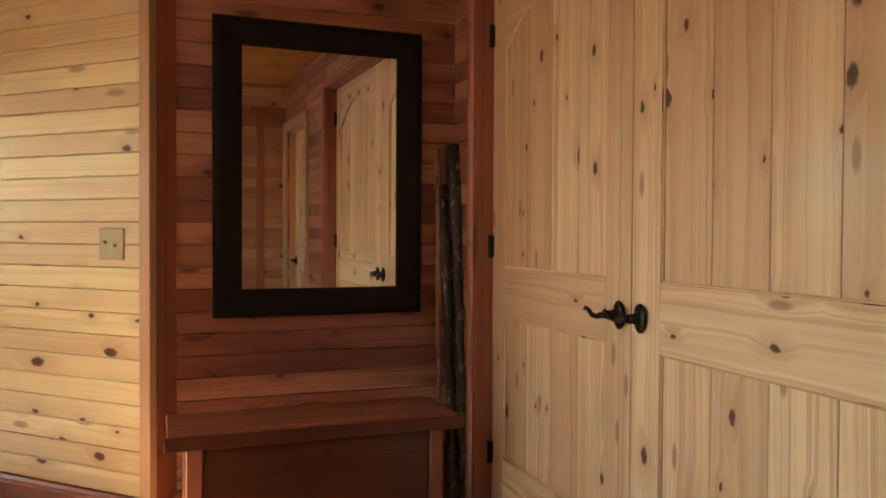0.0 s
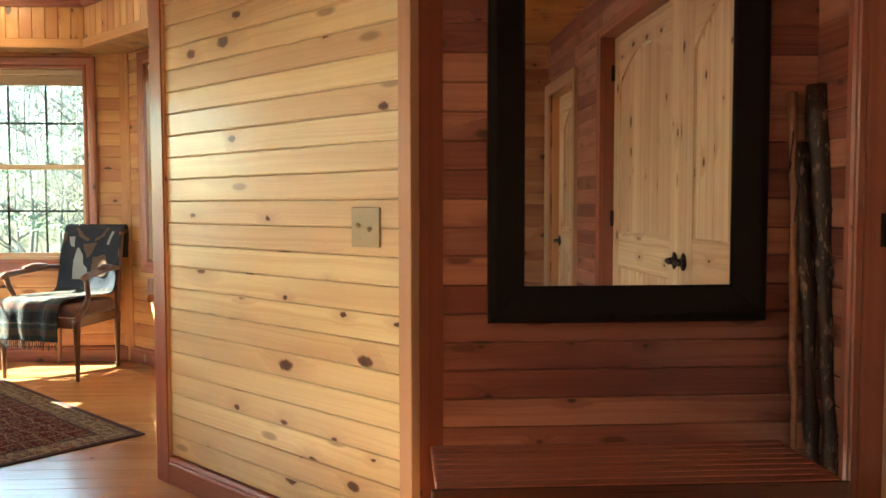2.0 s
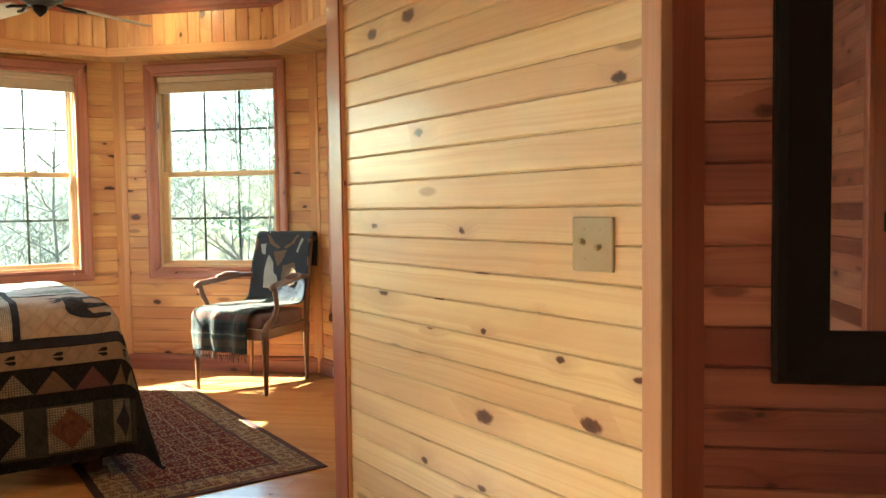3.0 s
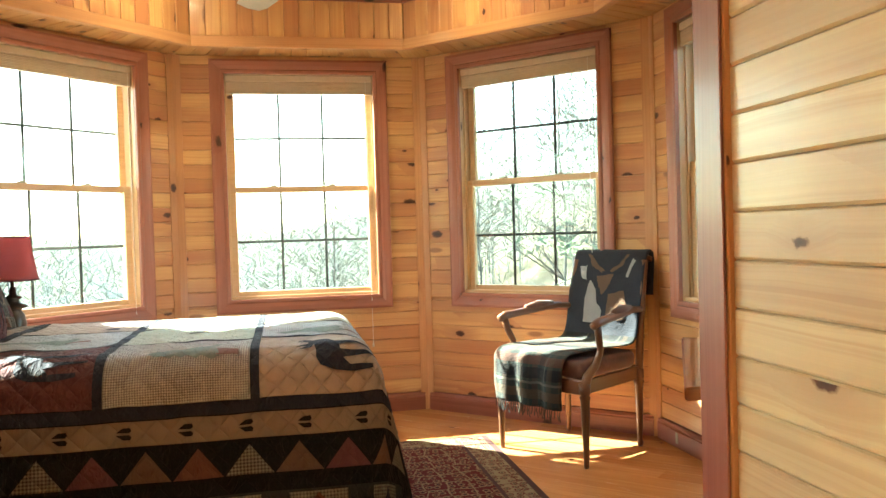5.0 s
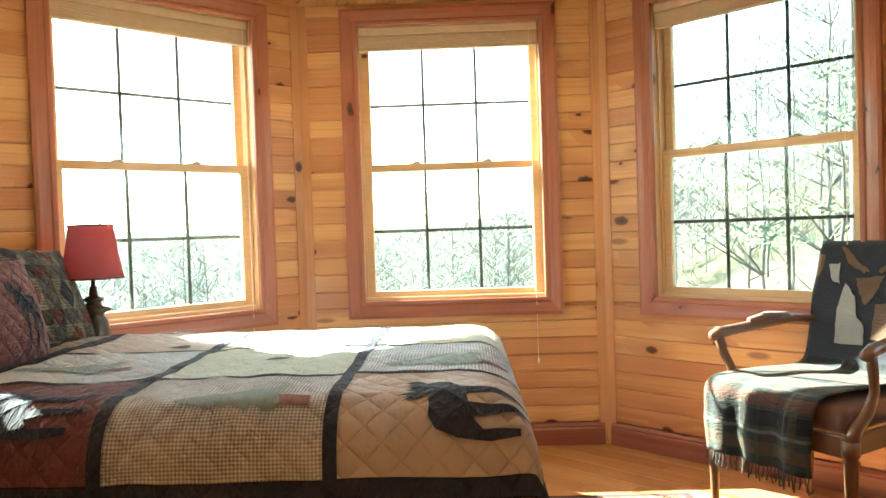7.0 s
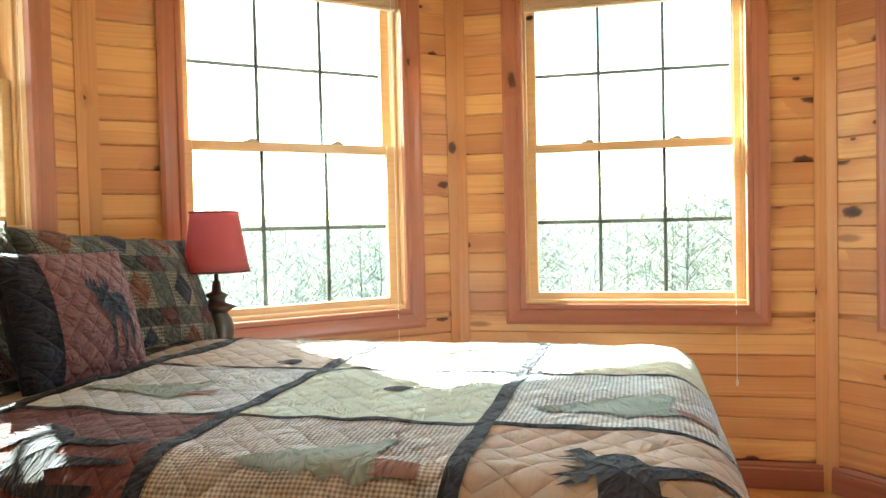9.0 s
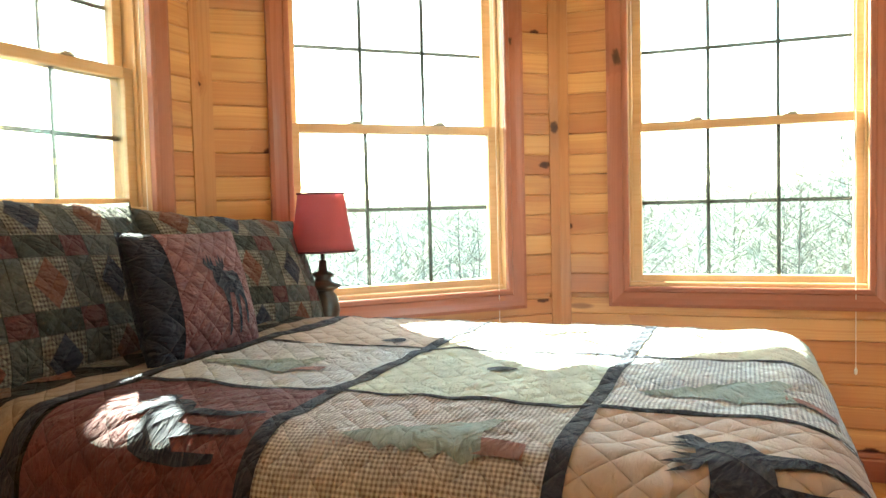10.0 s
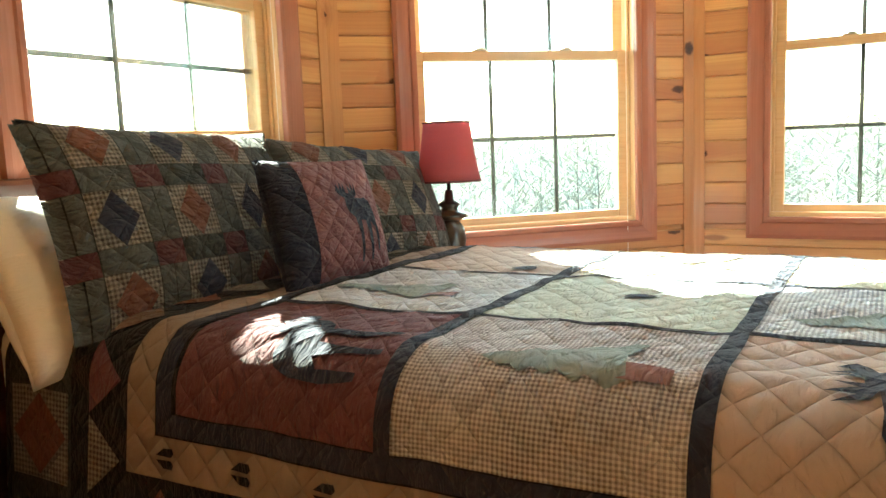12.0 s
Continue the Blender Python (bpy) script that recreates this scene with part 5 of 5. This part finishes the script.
bmesh.ops.bevel(db, geom=db.edges[:], offset=0.005, segments=2, affect="EDGES")
db.normal_update()
uv_box(db)
part("top", db, CHERRY, desk, "glossy cherry top")
for q in (Vector((-4.265, 2.70)), Vector((-4.265, 2.875))):
    part("leg", boxm(q.x + 4.578, q.x + 4.622, q.y - 2.972, q.y - 2.928, 0, 0.711, 0.004), CHERRY, desk)
bk = tube([(-0.16, 0.43, 0.40), (-0.20, 0.36, 0.60), (-0.29, 0.25, 0.70)], 0.012, 8)
part("bracket", bk, CHERRY, desk, "curved bracket against the wall", True)
PHONE = plain("dark_blue_plastic", (0.025, 0.028, 0.045), 0.35, vary=0.1)
phone = thing("telephone", pose(-4.62, 2.99, 0.7505, 0, 0, 60), "dark blue telephone handset lying on the desk", "telephone")
part("base", boxm(-0.055, 0.055, -0.09, 0.09, 0, 0.03, 0.01, 2), PHONE, phone)
hs_ = bmesh.new()
box(hs_, -0.03, 0.03, -0.10, 0.09, 0.031, 0.06, 0.012, 3)
uv_box(hs_)
part("handset", hs_, PHONE, phone, "", True)

# ---- mirror, bench, walking sticks and switch in the hall ----
nm_pose, nlen = wall_pose(NICHE0, corner)


def along(x, y):
    """Distance along the niche wall of a place in plan."""
    return ((x - NICHE0[0]) + (y - NICHE0[1])) / math.sqrt(2)


mx0, mx1 = along(-2.083, 2.607), along(-1.453, 3.237)
mz0, mz1, mw = 0.818, 2.042, 0.115
mir = thing("wall_mirror", nm_pose @ Matrix.Translation(((mx0 + mx1) / 2, -0.02, 0)) @ pose(0, 0, 0, 0, 0, MIRROR_TURN), "tall wall mirror in a broad black-brown frame", "mirror")
hw_ = (mx1 - mx0) / 2
part("glass", boxm(-hw_ + mw - 0.01, hw_ - mw + 0.01, -0.016, -0.010, mz0 + mw - 0.01, mz1 - mw + 0.01), MIRROR, mir, "silvered mirror glass")
part("backing", boxm(-hw_ + 0.01, hw_ - 0.01, -0.009, -0.003, mz0 + 0.01, mz1 - 0.01), BLACKFRAME, mir)
fprof = [(-0.010, 0.0), (-0.020, 0.0), (-0.024, 0.008), (-0.026, 0.02), (-0.036, 0.09), (-0.034, 0.108), (-0.026, mw), (-0.004, mw), (-0.004, 0.02)]
ax, az0, az1 = hw_ - mw, mz0 + mw, mz1 - mw
for m_, L_ in ((Matrix.Translation((-ax, 0, az1)), 2 * ax), (Matrix.Translation((ax, 0, az0)) @ pose(0, 0, 0, 0, 180, 0), 2 * ax), (Matrix.Translation((-ax, 0, az0)) @ pose(0, 0, 0, 0, -90, 0), az1 - az0), (Matrix.Translation((ax, 0, az1)) @ pose(0, 0, 0, 0, 90, 0), az1 - az0)):
    fb = prism(fprof, L_)
    for v in fb.verts:
        v.co.x += v.co.z if v.co.x > L_ / 2 else -v.co.z
    part("frame", fb, BLACKFRAME, mir, "black-brown frame rail", m=m_)

bx0, bx1 = along(-1.86, 2.17) - 0.03, along(-1.10, 2.885) + 0.02
BD = 0.37
fy = -((-1.86 - 2.17) + 4.69) / math.sqrt(2)
bench = thing("bench", nm_pose @ Matrix.Translation((bx0, 0, 0)), "dark red wooden hall bench with a slatted top under the mirror", "bench")
bl = bx1 - bx0
for i in range(8):
    y0_ = fy + i * (BD / 8)
    part("slat", boxm(0, bl, y0_ + 0.003, y0_ + BD / 8 - 0.003, 0.425, 0.452, 0.006, 2), CEDAR, bench)
part("edge", boxm(-0.012, bl + 0.012, fy - 0.014, fy - 0.001, 0.398, 0.45, 0.005, 2), DARKWOOD, bench, "dark front edge")
for x_ in (0.09, bl - 0.09):
    for y_ in (fy + 0.04, fy + BD - 0.04):
        part("leg", boxm(x_ - 0.028, x_ + 0.028, y_ - 0.022, y_ + 0.022, 0, 0.424, 0.004), CEDAR, bench)
part("front_panel", boxm(0.12, bl - 0.12, fy + 0.03, fy + 0.045, 0.08, 0.395, 0.003), DARKWOOD, bench, "dark red front panel")
part("rail", boxm(0.118, bl - 0.118, fy + 0.024, fy + 0.05, 0.395, 0.423, 0.003), CEDAR, bench)

nb = Nodes("dark_mottled_bark")
bv = nb.add("TexCoord").outputs["Object"]
spots = nb.ramp(nb.noise(nb.scaled(bv, 1, 1, 0.35), 55.0, 3.0), (0.58, 0.0), (0.66, 1.0))
nb.bump(nb.noise(bv, 60.0, 3.0), 0.8, 0.004)
BARK = nb.done(nb.mix(spots, (0.022, 0.010, 0.009), (0.20, 0.13, 0.10)), 0.55)
BARKPALE = plain("pale_peeled_stick", (0.22, 0.10, 0.06), 0.5, vary=0.4, scale=50, bump=0.4)


def stick(name, foot, top, r, mat, label, seed, knob=False):
    rs = random.Random(seed)
    f, t = nm_pose @ Vector(foot), nm_pose @ Vector(top)
    pts, rad = [], []
    for i in range(17):
        q = f.lerp(t, i / 16)
        pts.append(q + Vector((rs.uniform(-1, 1), rs.uniform(-1, 1), 0)) * 0.005 * (0 < i < 16))
        rad.append(r * (0.72 + 0.35 * i / 16 + rs.uniform(-0.22, 0.30)))
    s = thing(name, pose(0, 0, 0), label, "walking stick", "sticks in the corner")
    part("shaft", tube(pts, rad, 9), mat, s, "", True)
    if knob:
        for k_ in (10, 12, 13, 15):
            part("burl", lathe([(0.004, -0.03), (0.02, -0.015), (0.024, 0.0), (0.016, 0.02), (0.004, 0.03)], 10), mat, s, "", True, Matrix.Translation(pts[k_] + Vector((rs.uniform(-0.02, 0.02), rs.uniform(-0.02, 0.02), 0))))
    part("strap", tube([pts[-2], pts[-2] + Vector((0.01, -0.03, -0.05)), pts[-2] + Vector((0.0, -0.035, -0.16)), pts[-3]], 0.003, 6), BARK, s, "dark leather strap")


stick("walking_stick", (nlen - 0.02, -0.20, 0.0), (nlen - 0.032, -0.045, 1.56), 0.030, BARK, "knobbly dark bark walking stick in the corner", 2, True)
stick("walking_stick", (nlen - 0.06, -0.17, 0.0), (nlen - 0.085, -0.045, 1.38), 0.026, BARK, "dark mottled walking stick leaning in the corner", 5, True)
stick("walking_stick", (nlen - 0.125, -0.16, 0.0), (nlen - 0.105, -0.03, 1.54), 0.013, BARKPALE, "slim pale peeled walking stick in the corner", 8)

sw = thing("light_switch", pose(-2.3755, PY - 0.001, 1.117), "almond double toggle light switch plate", "light switch")
part("plate", boxm(-0.066, 0.066, -0.008, 0.0, -0.064, 0.064, 0.004, 2), PLATE, sw)
for x_ in (-0.026, 0.026):
    tg = bmesh.new()
    box(tg, -0.006, 0.006, -0.026, -0.008, -0.006, 0.006, 0.002)
    uv_box(tg)
    part("toggle", tg, PLATE, sw, m=Matrix.Translation((x_, 0, 0)) @ pose(0, 0, 0, -22 if x_ < 0 else 22, 0, 0))
    for z_ in (-0.035, 0.035):
        part("screw", lathe([(0.003, 0), (0.003, 0.0008), (0.001, 0.0012)], 10), PLATE, sw, m=Matrix.Translation((x_, -0.008, z_)) @ pose(0, 0, 0, 90, 0, 0))

ou = walls[2][0]
outlet = thing("wall_outlet", ou @ Matrix.Translation((0.26, -0.036, 0.055)), "small almond outlet on the baseboard", "outlet")
part("plate", boxm(-0.012, 0.012, -0.004, 0.0, -0.03, 0.03, 0.002), PLATE, outlet)

# ---- ceiling fan ----
FANWHITE = plain("bleached_fan_blade", (0.48, 0.40, 0.33), 0.5, vary=0.12)
fan = thing("ceiling_fan", pose(C8.x, C8.y, 0.05), "four-bladed ceiling fan with a dark bronze motor", "ceiling fan")
part("downrod", lathe([(0.012, 2.35), (0.012, CEIL - 0.11), (0.06, CEIL - 0.10), (0.07, CEIL - 0.05)], 20), IRON, fan, "", True)
part("motor", lathe([(0.03, 2.215), (0.06, 2.22), (0.075, 2.235), (0.11, 2.25), (0.13, 2.28), (0.13, 2.32), (0.10, 2.345), (0.04, 2.36)], 32), IRON, fan, "dark bronze motor", True)
part("finial", lathe([(0.004, 2.165), (0.016, 2.175), (0.03, 2.19), (0.04, 2.214)], 20), IRON, fan, "", True)
for k in range(4):
    mb = pose(0, 0, 2.24, 0, 0, FAN_TURN + 90 * k) @ pose(0, 0, 0, 11, 0, 0)
    bb = bmesh.new()
    pts = [(0.17, -0.05), (0.30, -0.062), (0.58, -0.07), (0.645, -0.055), (0.665, 0.0), (0.645, 0.055), (0.58, 0.07), (0.30, 0.062), (0.17, 0.05)]
    f = bb.faces.new([bb.verts.new((x_, y_, 0)) for x_, y_ in pts])
    ex = bmesh.ops.extrude_face_region(bb, geom=[f])
    bmesh.ops.translate(bb, verts=[v for v in ex["geom"] if isinstance(v, bmesh.types.BMVert)], vec=(0, 0, 0.007))
    bmesh.ops.recalc_face_normals(bb, faces=bb.faces)
    bb.normal_update()
    uv_box(bb)
    bl_ = part("blade", bb, FANWHITE, fan, "bleached wooden fan blade", m=mb)
    ir = tube([(0.08, 0, 0.01), (0.13, 0.0, -0.004), (0.2, 0.03, -0.005), (0.24, 0.03, -0.005)], 0.008, 8)
    tube([(0.13, 0.0, -0.004), (0.2, -0.03, -0.005), (0.24, -0.03, -0.005)], 0.008, 8, ir)
    part("blade_iron", ir, IRON, bl_, "", True)


# ---- hall fill lights: made-up ceiling domes out of view ----
ng = Nodes("lit_opal_glass")
ng.bsdf.inputs["Emission Color"].default_value = (1.0, 0.97, 0.90, 1)
ng.bsdf.inputs["Emission Strength"].default_value = HALL_FILL
OPAL = ng.done((0.9, 0.87, 0.8), 0.4)
for x_, y_ in FILL_LAMPS:
    hl = thing("hall_light", pose(x_, y_, HALL_TOP), "added fill light on the hall ceiling, an unseen opal dome", "ceiling light", "hall lights")
    part("base", lathe([(0.12, -0.02), (0.13, -0.015), (0.13, -0.001)], 28), WHITE, hl)
    part("dome", lathe([(0.01, -0.095), (0.05, -0.09), (0.09, -0.07), (0.115, -0.04), (0.118, -0.021)], 28), OPAL, hl, "glowing opal dome", True)

sm = thing("smoke_detector", pose(*DETECTOR, HALL_TOP), "round white smoke detector on the pine hall ceiling", "smoke detector")
part("base", lathe([(0.066, -0.012), (0.068, -0.008), (0.068, 0.0)], 28), WHITE, sm)
part("cover", lathe([(0.02, -0.042), (0.045, -0.040), (0.058, -0.03), (0.06, -0.0125)], 28), WHITE, sm, "", True)

# ---- outside ----
GROUNDM = Nodes("leaf_litter")
gc = GROUNDM.add("TexCoord").outputs["Object"]
g1, g2 = GROUNDM.noise(gc, 0.5, 5.0), GROUNDM.noise(gc, 6.0, 4.0)
GROUND = GROUNDM.done(GROUNDM.mix(GROUNDM.ramp(g2, (0.3, 0.0), (0.7, 1.0)), GROUNDM.mix(g1, (0.085, 0.072, 0.052), (0.15, 0.125, 0.09)), (0.06, 0.06, 0.04)), 0.95, spec=0.1)


def land(x, y):
    """Height of the hillside outside; it falls away to the west and rises to the north."""
    d = math.hypot(x + 5.6, y - 1.7)
    f = max(0.0, min(1.0, (d - 5) / 40))
    h = -2.6 - 9.0 * f * max(0.0, min(1.0, 0.5 - (y - 1.7 + 0.25 * (x + 5.6)) / 40)) + 7.5 * f * max(0.0, min(1.0, (y - 4) / 22))
    far = max(0.0, (d - 120) / 300)
    return h + noise.noise(Vector((x * 0.05, y * 0.05, 0))) * 1.2 * f + min(1.0, far) * (16 + 14 * noise.noise(Vector((x * 0.004, y * 0.004, 2))))


gb = bmesh.new()
rad = [0, 4, 7, 10, 14, 19, 25, 33, 44, 60, 80, 110, 150, 200, 270, 360, 500, 800, 1500]
rows_ = []
for r in rad:
    rows_.append([gb.verts.new((-5.6 + r * math.cos(2 * math.pi * i / 72), 1.7 + r * math.sin(2 * math.pi * i / 72), land(-5.6 + r * math.cos(2 * math.pi * i / 72), 1.7 + r * math.sin(2 * math.pi * i / 72)))) for i in range(72)] if r else [gb.verts.new((-5.6, 1.7, land(-5.6, 1.7)))])
for i in range(72):
    gb.faces.new((rows_[0][0], rows_[1][i], rows_[1][(i + 1) % 72]))
for a, b in zip(rows_[1:], rows_[2:]):
    for i in range(72):
        gb.faces.new((a[i], b[i], b[(i + 1) % 72], a[(i + 1) % 72]))
tagged(part("ground", gb, GROUND, None, "", True), "brown leaf-covered winter hillside round the house", "ground", "", "structure")
fb = bmesh.new()
foot = [Vector((*vertex(k, R8 + 0.17), 0)) for k in range(8)]
lo, hi = [fb.verts.new((p.x, p.y, -4.0)) for p in foot], [fb.verts.new((p.x, p.y, -0.21)) for p in foot]
for i in range(8):
    fb.faces.new((lo[i], lo[(i + 1) % 8], hi[(i + 1) % 8], hi[i]))
fb.faces.new(hi)
slab(fb, HALL, -4.0, -0.215)
uv_box(fb)
tagged(part("wall_foundation", fb, PINE_TRIM), "pine-clad lower storey under the bay", "wall", "", "structure")

TRUNK = plain("grey_bark", (0.085, 0.078, 0.068), 0.9, vary=0.4, scale=8, bump=0.6)
NEEDLE = plain("pine_needles", (0.075, 0.105, 0.055), 0.8, vary=0.4, scale=20)


def limb(bm_, p, d, length, r, depth, rs):
    pts, rad_ = [p], [r]
    q, dd = p.copy(), d.normalized()
    n_ = 4
    for i in range(n_):
        dd = (dd + Vector((rs.uniform(-1, 1), rs.uniform(-1, 1), rs.uniform(-0.4, 0.9))) * 0.16).normalized()
        q = q + dd * length / n_
        pts.append(q.copy())
        rad_.append(max(0.004, r * (1 - 0.75 * (i + 1) / n_)))
    tube(pts, rad_, 5 if depth > 1 else 4, bm_)
    if depth:
        for i in range(3 if depth > 1 else 4):
            f = rs.uniform(0.3, 1.0)
            k_ = min(n_ - 1, int(f * n_))
            base_ = pts[k_].lerp(pts[k_ + 1], f * n_ - k_)
            side_ = Vector((rs.uniform(-1, 1), rs.uniform(-1, 1), rs.uniform(0.1, 0.9)))
            limb(bm_, base_, dd * 0.6 + side_, length * rs.uniform(0.4, 0.65), max(0.004, rad_[k_] * 0.55), depth - 1, rs)


def bare_tree(seed, height):
    rs = random.Random(seed)
    t = thing("tree", pose(0, 0, 0), "leafless grey winter tree on the hillside", "tree", "bare trees")
    b = bmesh.new()
    pts, rr = [], []
    q = Vector((0, 0, -0.3))
    for i in range(9):
        pts.append(q.copy())
        rr.append(height * 0.0072 * (1 - 0.85 * i / 8))
        q += Vector((rs.uniform(-0.12, 0.12), rs.uniform(-0.12, 0.12), height / 8))
    tube(pts, rr, 8, b)
    part("trunk", b, TRUNK, t, "", True)
    c = bmesh.new()
    for i in range(2, 9):
        for _ in range(4):
            a = rs.uniform(0, 2 * math.pi)
            limb(c, pts[i], Vector((math.cos(a), math.sin(a), rs.uniform(0.3, 0.9))), height * rs.uniform(0.14, 0.26) * (1.15 - i / 14), rr[i] * 0.55 + 0.006, 2, rs)
    part("crown", c, TRUNK, t, "bare branches and twigs")
    return t


def pine_tree(seed, height):
    rs = random.Random(seed)
    t = thing("pine_tree", pose(0, 0, 0), "tall green pine tree among bare woods", "tree", "pine trees")
    part("trunk", tube([(0, 0, -0.3), (0.05, 0.02, height * 0.5), (0.0, 0.0, height)], [height * 0.013, height * 0.009, 0.02], 8), TRUNK, t, "", True)
    c = bmesh.new()
    for i in range(46):
        z = height * rs.uniform(0.35, 1.0)
        a, ln = rs.uniform(0, 2 * math.pi), (height - z) * 0.28 + 0.5
        for s_ in range(5):
            f = rs.uniform(0.35, 1.0)
            cpos = Vector((math.cos(a) * ln * f, math.sin(a) * ln * f, z + 0.1 * ln * f))
            for _ in range(9):
                o = cpos + Vector((rs.gauss(0, 0.16), rs.gauss(0, 0.16), rs.gauss(0, 0.07)))
                d = Vector((rs.uniform(-1, 1), rs.uniform(-1, 1), rs.uniform(-0.2, 0.8))).normalized()
                sd_ = d.orthogonal().normalized() * 0.02
                c.faces.new([c.verts.new(o - sd_), c.verts.new(o + sd_), c.verts.new(o + d * rs.uniform(0.14, 0.26))])
    part("crown", c, NEEDLE, t, "green needle clumps")
    return t


protos = [bare_tree(31, 11.0), bare_tree(32, 13.5), bare_tree(33, 9.0), bare_tree(34, 15.0)]
pines = [pine_tree(41, 13.0), pine_tree(42, 10.0)]
rt = random.Random(77)
placed = 0
used_ = set()
while placed < 125:
    a = radians(rt.uniform(82, 285))
    dens = 1.0 if a < radians(160) else 0.5
    if rt.random() > dens:
        continue
    d = rt.uniform(9, 46) if a < radians(165) else rt.uniform(24, 75)
    x_, y_ = -5.6 + d * math.cos(a), 1.7 + d * math.sin(a)
    z_ = land(x_, y_) - 0.1
    src = rt.choice(pines) if rt.random() < 0.08 else rt.choice(protos)
    m_ = pose(x_, y_, z_, 0, 0, rt.uniform(0, 360)) @ Matrix.Scale(1.0, 4)
    if src.name not in used_:
        used_.add(src.name)
        src.matrix_basis = m_
    else:
        copy_thing(src, m_)
    placed += 1
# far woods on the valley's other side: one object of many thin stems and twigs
# Paler than the near trunks: distance haze painted into the bark colour.
HAZEBARK = plain("pale_far_bark", (0.225, 0.225, 0.20), 0.95, vary=0.3, scale=2)
wb_v, wb_f = [], []
rw_ = random.Random(5)
for _ in range(12000):
    a, d = radians(rw_.uniform(95, 285)), 45 + 210 * rw_.random() ** 1.5
    x_, y_ = -5.6 + d * math.cos(a), 1.7 + d * math.sin(a)
    z_, h_ = land(x_, y_), rw_.uniform(8, 17)
    for _k in range(0 if _ % 5 == 0 else 1, 24):
        t_ = rw_.uniform(0.1, 0.9) if _k else 0.0
        o = Vector((x_, y_, z_ + h_ * t_))
        tip = o + Vector((rw_.uniform(-2.2, 2.2) * (_k > 0), rw_.uniform(-2.2, 2.2) * (_k > 0), h_ * (1 - t_) if _k == 0 else rw_.uniform(-0.9, 1.5)))
        s_ = Vector((-math.sin(a), math.cos(a), 0)) * (0.03 if _k == 0 else 0.045)
        wb_f.append((len(wb_v), len(wb_v) + 1, len(wb_v) + 2))
        wb_v += [o - s_, o + s_, tip]
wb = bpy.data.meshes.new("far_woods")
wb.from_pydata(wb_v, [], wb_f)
wb.materials.append(HAZEBARK)
tagged(part("far_woods", wb, HAZEBARK), "distant leafless woods across the valley", "woods", "", "stuff")
